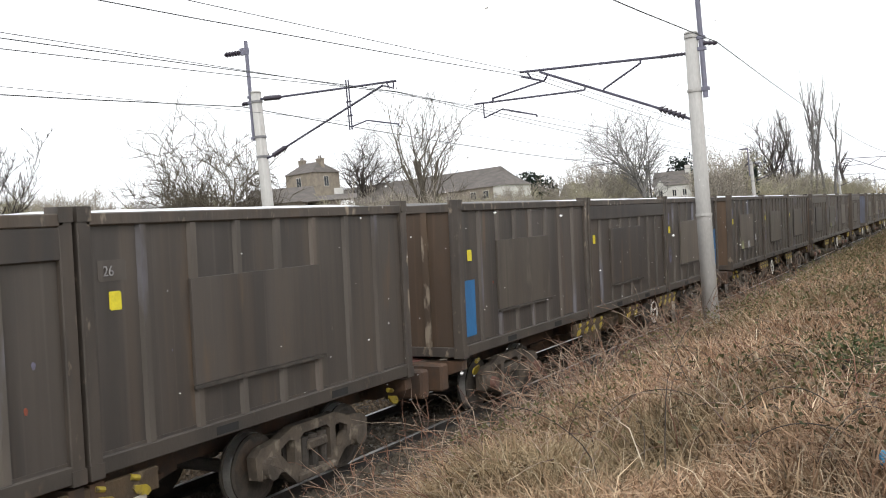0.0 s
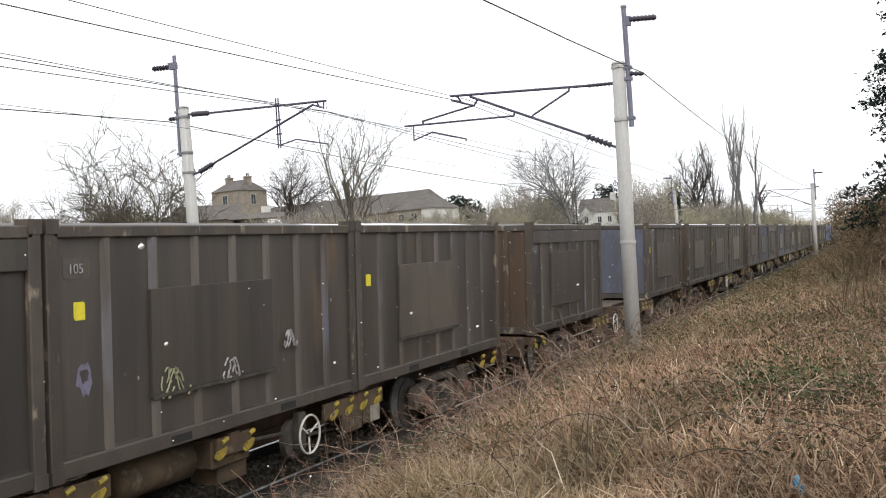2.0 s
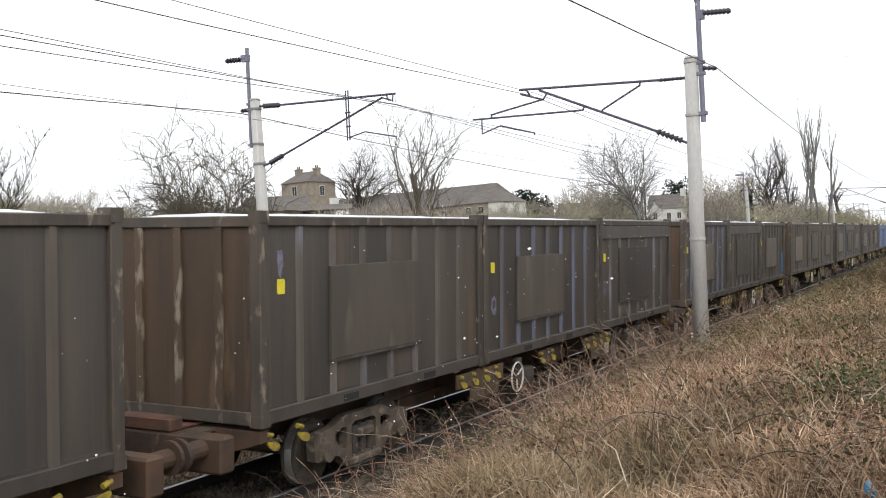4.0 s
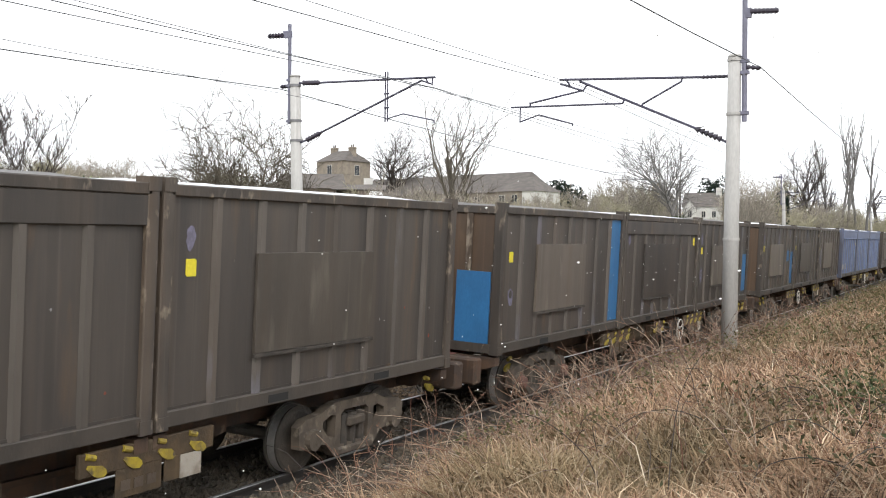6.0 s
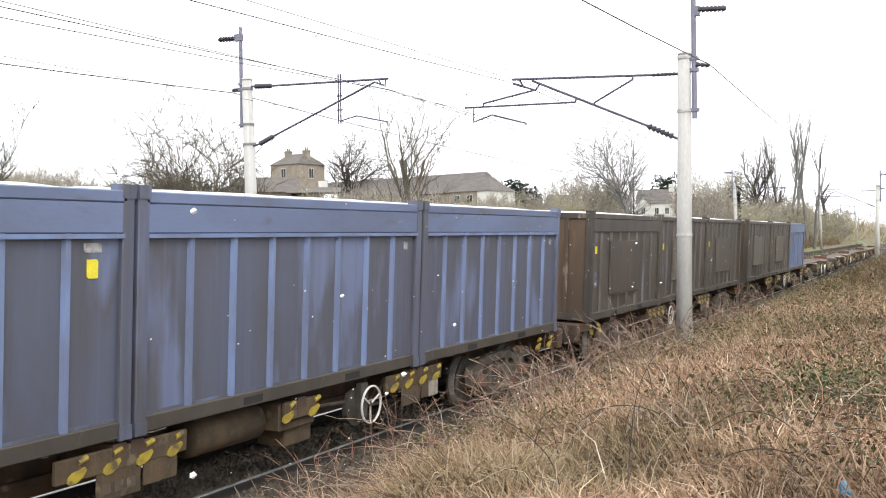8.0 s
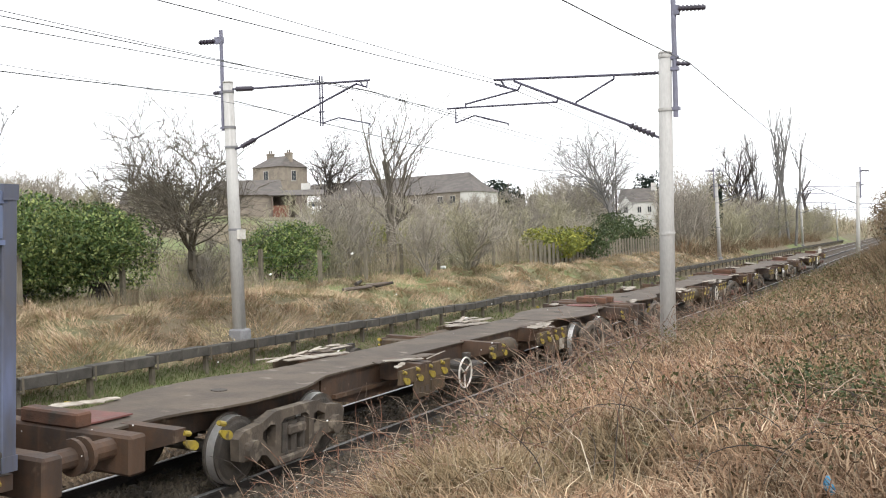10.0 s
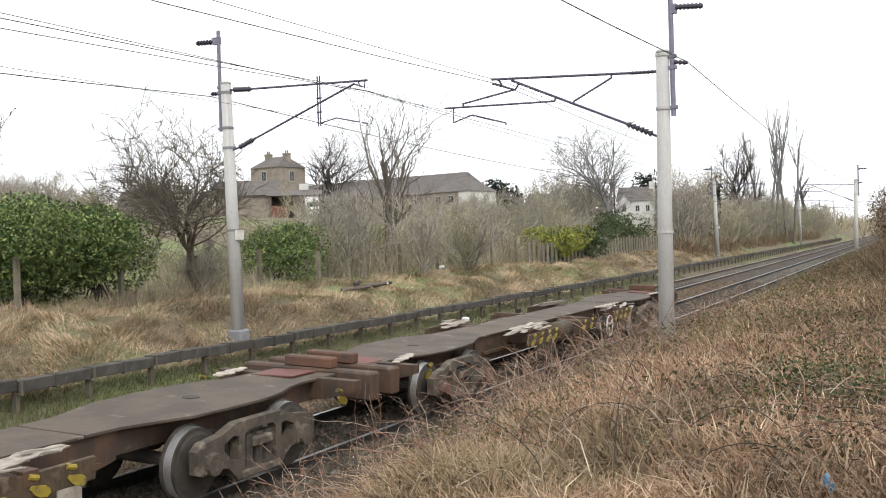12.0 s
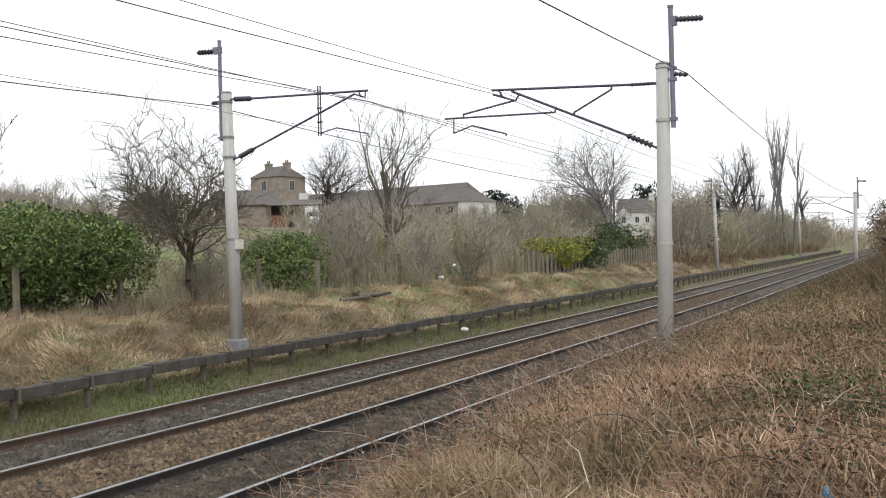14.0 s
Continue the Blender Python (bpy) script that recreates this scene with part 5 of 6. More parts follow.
spots = [q for q in spots if not (0.76 < -q[0] / q[1] < 1.0 and 28 < q[1] < 64)]
for i, (x, y, s) in enumerate(spots):
    m = pose(x, y, float(land(x, y)) - 0.1, 0, 0, sr.uniform(0, 360)) @ Matrix.Diagonal((s, s, s * sr.uniform(0.85, 1.15), 1))
    if i < 2:
        SHRUBS[i].matrix_basis = m
    else:
        o = SHRUBS[i % 2].copy()
        scene.collection.objects.link(o)
        o.matrix_basis = m
        for ch in SHRUBS[i % 2].children:
            c2 = ch.copy()
            scene.collection.objects.link(c2)
            c2.parent = o


def blob(rng, n, cx, cy, z0, rx, ry, h, lumps=16):
    """Points spread through a lumpy bush."""
    c = np.stack([rng.uniform(-0.6, 0.6, lumps) * rx, rng.uniform(-0.6, 0.6, lumps) * ry, rng.uniform(0.3, 0.78, lumps) * h], 1)
    k = rng.integers(0, lumps, n)
    d = rng.normal(size=(n, 3))
    d /= np.linalg.norm(d, axis=1, keepdims=True)
    r = rng.uniform(0.55, 1.0, n) ** 0.5
    p = c[k] + d * r[:, None] * np.array([rx * 0.5, ry * 0.5, h * 0.3])
    p[:, 2] = np.maximum(p[:, 2], 0.05)
    return p + np.array([cx, cy, z0])


def bush(label, x, y, rx, ry, h, n, size, material, seed, group="evergreen bushes"):
    rng = np.random.default_rng(seed)
    b = thing("bush", label, "bush", group, at=pose(x, y, float(land(x, y)) - 0.05))
    leaves("foliage", blob(rng, n, 0, 0, 0, rx, ry, h), size, material, b)
    st = [((rng.uniform(-0.2, 0.2) * rx, rng.uniform(-0.2, 0.2) * ry, 0), (a * rx * 0.6, c * ry * 0.6, h * 0.6), 0.03, 0.012) for a, c in rng.uniform(-1, 1, (14, 2))]
    tubes("woody_frame", st, BARK_DARK, b, 4)
    return b


bush("dense dark green laurel bush behind the wire fence", -21.9, 19.3, 2.4, 2.5, 3.1, 38000, 0.062, LEAF, 1)
bush("dense dark green laurel bush behind the wire fence", -21.0, 21.4, 1.9, 1.8, 2.8, 19000, 0.062, LEAF, 2)
bush("dark green bush behind the mast", -23.0, 33.5, 2.0, 1.8, 2.5, 11000, 0.065, LEAF, 3)
bush("yellow-green shrub in the scrub", -25.5, 40.5, 2.2, 2.0, 2.6, 2600, 0.08, LEAF_LIME, 4)
bush("yellow-green shrub in the scrub", -27.0, 46.5, 2.4, 2.2, 2.4, 2400, 0.08, LEAF_LIME, 14)
bush("yellow-tinged evergreen bush by the fence", -20.4, 58.5, 1.9, 2.2, 2.3, 4500, 0.11, LEAF_LIME, 5)
bush("dark evergreen bush by the fence", -20.2, 62.5, 2.2, 2.6, 1.9, 4000, 0.1, WEED, 6)
bush("dark evergreen hedge below the white house", -24.0, 84.0, 3.5, 4, 3.6, 5000, 0.13, WEED, 7)
bush("dark clipped yew beside the white house", -64.5, 158.0, 3.4, 3.4, 6.8, 3500, 0.3, CONIFER, 8)
bush("dark conifer clump behind the white house", -45.6, 180.0, 2.8, 2.8, 10.4, 3500, 0.3, CONIFER, 9)
bush("dark ivy-clad stump beside the line", -22.0, 116.0, 1.0, 1.0, 7.5, 2500, 0.22, CONIFER, 10)
bush("small green weed patch on the bank", -0.95, 9.6, 0.5, 0.65, 0.55, 1100, 0.026, WEED, 11)
bush("small green weed patch on the bank", -0.45, 8.9, 0.38, 0.5, 0.48, 600, 0.026, WEED, 21)
bush("brown-leaved hedge shrub on the bank", 2.4, 25.0, 2.2, 3.4, 2.6, 12000, 0.05, BRUSH_BROWN, 12)

for hx, hy, hr, hh, hs in ((1.0, 27.0, 1.5, 2.1, 41), (0.7, 33.0, 1.7, 2.6, 42), (0.2, 40.0, 2.0, 3.0, 43), (-0.2, 48.0, 2.2, 3.2, 44), (-0.6, 58.0, 2.4, 3.4, 45), (-0.8, 70.0, 2.8, 3.8, 46)):
    bush("brown twiggy hedge bush on the crest of the bank", hx, hy, hr, 3.4, hh, 11000, 0.05, BRUSH_BROWN, hs, "hedge bushes on the bank")

con = thing("conifer", "tall dark conifer with drooping branches on the bank", "tree", at=pose(2.3, 34.0, float(land(2.3, 34.0))))
part("trunk", rod(bmesh.new(), (0, 0, 0), (0, 0, 19), 0.28, 0.04), BARK_DARK, con, smooth=True)
crng = np.random.default_rng(31)
bz0 = crng.uniform(1.5, 18.6, 520)
ba = crng.uniform(0, 2 * math.pi, 520)
bl = (19.3 - bz0) * 0.19 * crng.uniform(0.7, 1.1, 520)
cp, cseg = [], []
for z0, a, l in zip(bz0, ba, bl):
    tipz = z0 - 0.15 * l + 0.15
    cseg.append(((0, 0, z0), (l * math.cos(a), l * math.sin(a), tipz), 0.03, 0.008))
    for k in range(120):
        f = crng.uniform(0.15, 1.0)
        cp.append((l * f * math.cos(a) + crng.normal(0, 0.12), l * f * math.sin(a) + crng.normal(0, 0.12), z0 + (tipz - z0) * f + crng.normal(0, 0.08)))
tubes("branch_frame", cseg, BARK_DARK, con, 3)
leaves("needles", np.array(cp), 0.085, CONIFER, con)


def scrub(label, n, u0, u1, y0, y1, h0, h1, w, material, seed, lean=0.5, patch=0.0, slant=None):
    rng = np.random.default_rng(seed)
    y = rng.uniform(y0, y1, n)
    x = rng.uniform(u0, u1, n) + bend(y)
    if patch:
        keep = np.sin(x * 0.9 + 2 * np.sin(y * 0.23)) * np.sin(y * 0.31 + seed) > rng.uniform(-1, patch, n)
        x, y = x[keep], y[keep]
    if slant:
        ok = -x / y < slant
        x, y = x[ok], y[ok]
    h = rng.uniform(h0, h1, len(x)) * (0.65 + 0.35 * np.sin(y * 0.4 + x * 0.7 + seed))
    return blades("scrub", rooted(x, y), h, np.full(len(x), w) * rng.uniform(0.5, 1.4, len(x)), lean, material, label, "scrub")


scrub("bare grey-brown scrub along the field fence", 15000, -27, -20.6, 27, 74, 0.8, 3.0, 0.022, BRUSH, 1, 0.8, 0.8)
scrub("dead straw-coloured stalks along the top of the verge", 5000, -22.0, -19.6, 9, 30, 0.2, 0.55, 0.014, TUSSOCK, 2, 0.6)
scrub("tall pale dead stems along the wire fence", 4200, -20.3, -19.6, 9, 34, 0.3, 1.0, 0.011, BRUSH, 12, 0.5)
scrub("tangled bare hedge below the houses", 14000, -46, -26, 36, 110, 1.0, 3.2, 0.04, BRUSH, 3, 0.8, 0.7, slant=0.76)
scrub("bare brown thicket on the cutting slope", 34000, -42, -17.6, 88, 280, 0.9, 3.4, 0.035, BRUSH, 4, 1.2)
scrub("russet brushwood beside the line", 5000, -19.5, -17.0, 84, 200, 0.5, 2.2, 0.04, BRUSH_BROWN, 5, 0.6)
scrub("distant bare woodland on the hill", 9000, -330, -60, 175, 420, 3, 8.5, 0.25, BRUSH, 6, 0.6)
scrub("distant bare woodland on the hill", 14000, -60, 90, 300, 700, 5, 12, 0.2, BRUSH, 7, 0.9)
scrub("brown scrub wood where the line runs out of sight", 9000, -4.0, 40, 110, 300, 2.5, 7.5, 0.08, BRUSH_BROWN, 17, 0.8)
scrub("brown bramble hedge rising along the bank", 30000, -3.4, 7, 17, 80, 0.5, 2.1, 0.011, BRUSH_BROWN, 8, 1.3, slant=0.045)
scrub("dry brown growth along the trackside bank", 9000, -4.6, 2.5, 30, 150, 0.4, 1.3, 0.022, BRUSH_BROWN, 9, 0.7)


# ---- grasses ----
rng = np.random.default_rng(77)
n = 150000
y = 4.6 * np.exp(rng.uniform(0, math.log(70 / 4.6), n))
y[:14000] = rng.uniform(4.5, 8.0, 14000)
x = rng.uniform(-6.6, 4.5, n) + bend(y)
keep = (np.hypot(x, y) > 4.4) & (x - bend(y) > -6.5 + near_shift(y) * 1.3 + 0.35 * np.sin(y * 1.3))
x, y = x[keep], y[keep]
tuft = 0.7 + 0.3 * np.sin(x * 2.1 + np.sin(y * 1.7)) * np.sin(y * 1.9 + x)
h = rng.uniform(0.16, 0.66, len(x)) * tuft * np.clip((x - bend(y) + 7.2) / 1.8, 0.35, 1)
blades("bank_grass", rooted(x, y), h, rng.uniform(0.005, 0.0145, len(x)) * (1 + y / 24), 1.1, DRY, "dense matted dry brown grass covering the bank", "grass", bow=0.4)

n = 9000
y = rng.uniform(-16, 4.4, n)
x = rng.uniform(-6.4, 6, n)
ok = np.hypot(x, y) > 0.7
blades("short_grass", rooted(x[ok], y[ok]), rng.uniform(0.08, 0.26, ok.sum()), rng.uniform(0.006, 0.016, ok.sum()), 0.9, DRY, "trampled dry grass on the bank top", "grass")

n = 110000
y = 9 * np.exp(rng.uniform(0, math.log(110 / 9), n))
u = rng.uniform(-21.5, -15.9, n)
x = u + bend(y)
mound = 0.5 + 0.5 * np.sin(u * 3.1 + 1.4 * np.sin(y * 0.9)) * np.sin(y * 1.7 + u)
blades("verge_grass", rooted(x, y), rng.uniform(0.1, 0.38, n) * (0.42 + 0.85 * mound ** 1.5), rng.uniform(0.01, 0.022, n) * (1 + y / 60), 1.5, TUSSOCK, "bleached tussocky grass on the far verge", "grass", bow=0.5, heading=-0.4 + 1.6 * np.sin(u * 1.9 + 1.3 * np.sin(y * 0.8)) + 1.2 * np.sin(y * 1.3 + u))
n = 26000
y = 10 * np.exp(rng.uniform(0, math.log(70 / 10), n))
x = -15.95 + 1.2 * rng.uniform(0, 1, n) ** 1.3 + bend(y)
blades("trackside_grass", rooted(x, y), rng.uniform(0.06, 0.22, n), rng.uniform(0.008, 0.018, n), 0.7, FRESH, "short green grass under the cable trough", "grass")
n = 30000
y = rng.uniform(14, 62, n)
x = rng.uniform(-38, -20.8, n)
blades("field_grass", rooted(x, y), rng.uniform(0.1, 0.25, n), rng.uniform(0.03, 0.06, n), 0.6, PADDOCK, "green paddock grass behind the fence", "grass")

n = 34000
y = 8 * np.exp(rng.uniform(0, math.log(70 / 8), n))
x = rng.uniform(-4.8, 4.0, n) + bend(y)
ok = np.sin(x * 1.1 + 2 * np.sin(y * 0.35)) * np.sin(y * 0.5 + x * 0.6) > rng.uniform(-0.5, 1.0, n) - 0.6 * (y > 14)
lp = rooted(x[ok], y[ok]) + np.stack([0 * x[ok], 0 * x[ok], rng.uniform(0.15, 0.6, ok.sum())], 1)
leaves("bramble_leaves", lp, 0.022 + 0.0005 * np.minimum(y[ok], 60), BRIAR, None, "olive and brown bramble leaves among the dry grass", "leaves")
# leaves whose dark colour stands for shade low in the growth
n = 26000
y = 6 * np.exp(rng.uniform(0, math.log(45 / 6), n))
x = rng.uniform(-2.2, 4.0, n)
ok = x > -2.4 + rng.uniform(0, 2.0, n) + 0.5 * np.sin(y * 1.1)
lp = rooted(x[ok], y[ok]) + np.stack([0 * x[ok], 0 * x[ok], rng.uniform(0.08, 0.5, ok.sum())], 1)
leaves("undergrowth_leaves", lp, np.full(ok.sum(), 0.026), BRIAR_SHADED, None, "olive undergrowth leaves, coloured dark as if shaded, under the dry stems", "leaves")
# brambles arching out over the cess
rng = random.Random(5)
segs = []
for i in range(1700):
    y = 6.5 * math.exp(rng.uniform(0, math.log(38 / 6.5)))
    x = rng.uniform(-6.6, -4.6) if rng.random() < 0.45 else rng.uniform(-4.6, 2.5)
    if x < -5.4 and y < 12:
        continue
    p = Vector((x, y, float(land(x, y))))
    d = Vector((rng.gauss(-0.35, 0.5), rng.gauss(-0.1, 0.6), rng.uniform(0.7, 1.4))).normalized()
    L = rng.uniform(0.3, 1.0)
    r = rng.uniform(0.003, 0.007)
    for k in range(7):
        q = p + d * (L / 7)
        segs.append((tuple(p), tuple(q), r, r * 0.9))
        if rng.random() < 0.35:
            e = (d + Vector([rng.gauss(0, 0.7) for _ in range(3)])).normalized()
            segs.append((tuple(q), tuple(q + e * rng.uniform(0.08, 0.25)), r * 0.7, r * 0.4))
        p, r = q, r * 0.9
        d = (d + Vector((rng.gauss(-0.02, 0.1), rng.gauss(0, 0.1), -0.17))).normalized()
for i in range(950):
    y = 9.0 * math.exp(rng.uniform(0, math.log(34 / 9.0)))
    x = rng.uniform(-6.7, -5.0)
    if y < 13.5 and rng.random() < 0.75:
        continue
    p = Vector((x, y, float(land(x, y))))
    d = Vector((rng.gauss(-0.1, 0.45), rng.gauss(-0.1, 0.6), rng.uniform(0.9, 1.6))).normalized()
    L = rng.uniform(0.7, 1.5)
    r = rng.uniform(0.004, 0.008)
    for k in range(8):
        q = p + d * (L / 8)
        segs.append((tuple(p), tuple(q), r, r * 0.92))
        if rng.random() < 0.5:
            e = (d + Vector([rng.gauss(0, 0.7) for _ in range(3)])).normalized()
            segs.append((tuple(q), tuple(q + e * rng.uniform(0.1, 0.3)), r * 0.7, r * 0.4))
        p, r = q, r * 0.92
        d = (d + Vector((rng.gauss(-0.02, 0.12), rng.gauss(0, 0.12), -0.15))).normalized()
tagged(tubes("bramble", segs, BRAMBLE, None, 4), "bare arching bramble stems on the edge of the bank", "bramble", kind="stuff")

# pale thick stalks and long dark arching stems over the bank
nrng = np.random.default_rng(55)
n = 1100
y = 5.5 * np.exp(nrng.uniform(0, math.log(40 / 5.5), n))
x = nrng.uniform(-6.2, 3.5, n)
blades("dead_stalks", rooted(x, y), nrng.uniform(0.22, 0.72, n), nrng.uniform(0.005, 0.01, n), 0.7, STRAW, "broken pale straw stalks in the dry grass", "stalks", bow=0.25)
segs = []
for i in range(240):
    y = 6.0 * math.exp(rng.uniform(0, math.log(30 / 6.0)))
    x = rng.uniform(-5.8, 3.0)
    p = Vector((x, y, float(land(x, y)) + 0.1))
    d = Vector((rng.gauss(0, 0.8), rng.gauss(0, 0.5), rng.uniform(0.5, 1.0))).normalized()
    L, r = rng.uniform(0.5, 1.1), rng.uniform(0.003, 0.006)
    for k in range(9):
        q = p + d * (L / 9)
        segs.append((tuple(p), tuple(q), r, r * 0.93))
        p, r = q, r * 0.93
        d = (d + Vector((rng.gauss(0, 0.1), rng.gauss(0, 0.1), -0.2))).normalized()
tagged(tubes("bramble", segs, BARK_DARK, None, 4), "long dark arching bramble stems over the bank", "bramble", kind="stuff")

# upright dead weed stalks with seed heads
def weed(x, y, h, seed):
    r = random.Random(seed)
    w = thing("dead_weed", "dead upright weed stalk with brown seed heads", "weed", "dead weeds", at=pose(x, y, float(land(x, y)) - 0.03))
    segs, heads = [], []
    p = Vector((0, 0, 0))
    for k in range(6):
        q = p + Vector((r.gauss(0, 0.04), r.gauss(0, 0.04), h / 6))
        segs.append((tuple(p), tuple(q), 0.006, 0.005))
        p = q
        if k > 2:
            for _ in range(2):
                e = q + Vector((r.gauss(0, 0.12), r.gauss(0, 0.12), r.uniform(0.05, 0.2)))
                segs.append((tuple(q), tuple(e), 0.004, 0.002))
                heads += [tuple(e + Vector([r.gauss(0, 0.02) for _ in range(3)])) for _ in range(7)]
    tagged(tubes("stalk", segs, BRAMBLE, w, 4), kind="stuff")
    tagged(leaves("seed_head", np.array(heads), 0.014, BRAMBLE, w), kind="stuff")


for i, (wx, wy, wh) in enumerate(((-6.3, 11.2, 1.3), (-6.2, 10.0, 1.0), (-6.4, 13.4, 1.2), (-6.2, 16.0, 1.3), (-6.1, 18.2, 1.1), (-5.9, 9.0, 0.9), (-6.3, 14.6, 1.0), (-6.0, 20.0, 1.2), (-5.8, 24.5, 1.0), (-4.6, 8.6, 0.8), (-6.75, 8.9, 0.8), (-6.85, 9.5, 0.65), (-6.7, 10.4, 0.75), (-6.75, 12.0, 0.7), (-6.6, 8.3, 0.65), (-6.8, 13.0, 0.6))):
    weed(wx, wy, wh, i)

# ---- fence at the field edge ----
fence = thing("field_fence", "wire fence on weathered posts along the top of the verge", "fence")
pts = []
for i in range(26):
    y = 8.0 + i * 3.4
    x = -20.4 + float(bend(y)) + 0.12 * math.sin(i * 1.9)
    z = float(land(x, y))
    pts.append((x, y, z))
    part("post", boxed(x - 0.06, x + 0.06, y - 0.06, y + 0.06, z - 0.2, z + 1.35 + 0.1 * math.sin(i * 2.3)), FENCE, fence)
for hgt in (0.4, 0.8, 1.15):
    tagged(tubes("wire", [((a[0], a[1], a[2] + hgt), (b[0], b[1], b[2] + hgt), 0.004, 0.004) for a, b in zip(pts, pts[1:])], WIRE, fence, 3), kind="stuff")
palings = thing("paling_fence", "weathered upright paling fence along the cutting top", "fence")
for i in range(60):
    y = 52 + i * 0.75
    x = -19.6 + float(bend(y))
    z = float(land(x, y))
    part("paling", boxed(x - 0.02, x + 0.02, y - 0.2, y + 0.2, z - 0.1, z + 1.25 + 0.08 * math.sin(i * 1.7)), FENCE, palings)


# ---- houses ----
def window(parent, x0, x1, y, z0, z1, d=-1):
    """A window on a wall that faces along local y."""
    w = part("window", boxed(x0, x1, y - 0.01, y + d * 0.03, z0, z1), WHITE, parent)
    part("pane", boxed(x0 + 0.07, (x0 + x1) / 2 - 0.03, y, y + d * 0.045, z0 + 0.08, z1 - 0.07), GLASS, w)
    part("pane", boxed((x0 + x1) / 2 + 0.03, x1 - 0.07, y, y + d * 0.045, z0 + 0.08, z1 - 0.07), GLASS, w)
    return w


def roof(parent, x0, x1, y0, y1, z, rise, material, hip=0.0, over=0.25):
    bm = bmesh.new()
    ym = (y0 + y1) / 2
    v = [bm.verts.new(p) for p in ((x0 - over, y0 - over, z), (x1 + over, y0 - over, z), (x1 + over, y1 + over, z), (x0 - over, y1 + over, z), (x0 + hip, ym, z + rise), (x1 - hip, ym, z + rise))]
    for f in ((0, 1, 5, 4), (2, 3, 4, 5), (1, 2, 5), (3, 0, 4), (3, 2, 1, 0)):
        bm.faces.new([v[i] for i in f])
    return part("roof", bm, material, parent)


def chimney(parent, x, y, z0, z1, material, w=0.75):
    c = part("chimney", boxed(x - w / 2, x + w / 2, y - 0.35, y + 0.35, z0, z1, bevel=0.02), material, parent)
    part("cap", boxed(x - w / 2 - 0.07, x + w / 2 + 0.07, y - 0.42, y + 0.42, z1 - 0.25, z1 - 0.1), material, c)
    for dx in (-0.2, 0.2):
        part("pot", rod(bmesh.new(), (x + dx, y, z1), (x + dx, y, z1 + 0.45), 0.12, 0.1, 10), RUST, c)


h = thing("stone_house", "old two-storey sandstone house with slate roof and two chimneys", "house", at=pose(-96.2, 139.2, 8.0, 0, 0, -11))
part("wall", boxed(-3.1, 3.1, -3.1, 3.1, -2, 7.5), HOUSE, h)
roof(h, -3.1, 3.1, -3.1, 3.1, 7.5, 1.9, SLATE, 1.2, 0.2)
chimney(h, -2.1, 0, 7.4, 10.0, HOUSE, 1.2)
chimney(h, 2.1, 0, 7.4, 9.9, HOUSE, 1.2)
for wz in (5.2, 1.6):
    window(h, -0.6, 0.5, -3.1, wz, wz + 1.7)
    side_window = window(h, -0.55, 0.55, -3.1, wz, wz + 1.7)
    side_window.matrix_basis = pose(0, 0, 0, 0, 0, 90)
h = thing("outbuilding", "low stone outbuilding with slate roof and open timber cart shed", "outbuilding", at=pose(-71.5, 102.0, 6.3, 0, 0, 33))
part("wall", boxed(-6.5, 0.0, -2.2, 3, -1.5, 2.6), HOUSE, h)
roof(h, -7, 1.0, -2.4, 3, 2.6, 1.9, SLATE, 0.2)
part("lean_to_roof", prism(bmesh.new(), [(-3.2, 2.35), (0.0, 3.1), (0.0, 3.2), (-3.3, 2.45)], "x", -0.5, 6.0), SLATE, h)
part("rear_wall", boxed(0.0, 5.6, -0.1, 0.05, -1, 3.0), WOOD, h)
for px in (-0.1, 1.9, 2.7, 5.6):
    part("post", boxed(px - 0.1, px + 0.1, -3.1, -2.9, -1, 2.5), WOOD, h)
part("half_door", boxed(0.0, 1.8, -3.06, -2.98, -0.3, 1.25), RED_WOOD, h, "red-brown boarded half door")
part("boarding", boxed(2.8, 5.5, -3.06, -2.98, -0.3, 2.4), WOOD, h, "grey weathered boarding")
part("gable_patch", boxed(3.3, 4.4, -0.6, -0.5, 3.2, 3.95), RENDER, h)
h = thing("long_house_row", "long low row of houses with dark slate roofs", "houses", at=pose(-77.5, 145.5, 7.4, 0, 0, -14))
part("wall", boxed(-22, 16, -4, 4, -3, 2.6), HOUSE, h)
roof(h, -22, 16, -4, 4, 2.6, 3.2, SLATE, 1.5)
for wx in range(-13, 15, 4):
    window(h, wx - 0.6, wx + 0.6, -4, 0.7, 2.0)
h = thing("white_house", "white rendered house with hipped dark roof", "house", at=pose(-60.6, 136.2, 6.9, 0, 0, -8))
part("wall", boxed(-4.5, 0.3, -3.5, 3.5, -2, 2.9), HOUSE, h)
part("white_wall", boxed(0.3, 2.4, -3.55, 3.5, -2, 2.9), RENDER, h, "white rendered end wall")
roof(h, -4.5, 2.4, -3.5, 3.5, 2.9, 2.2, SLATE, 2.5)
for wx in (-3.2, -1.0, 1.3):
    window(h, wx - 0.5, wx + 0.5, -3.5, 1.2, 2.4)
h = thing("white_cottage", "white rendered cottage with tall chimney and slate roof", "house", at=pose(-42.6, 164.0, 6.0, 0, 0, 14))
part("wall", boxed(-3.6, 2.2, -2.4, 2.4, -3, 2.2), RENDER, h)
roof(h, -3.6, 2.2, -2.4, 2.4, 2.2, 2.3, SLATE, 0.2)
gab = bmesh.new()
prism(gab, [(-3.4, -3), (-1.6, -3), (-1.6, 1.9), (-2.5, 3.1), (-3.4, 1.9)], "y", -3.6, -2.3)
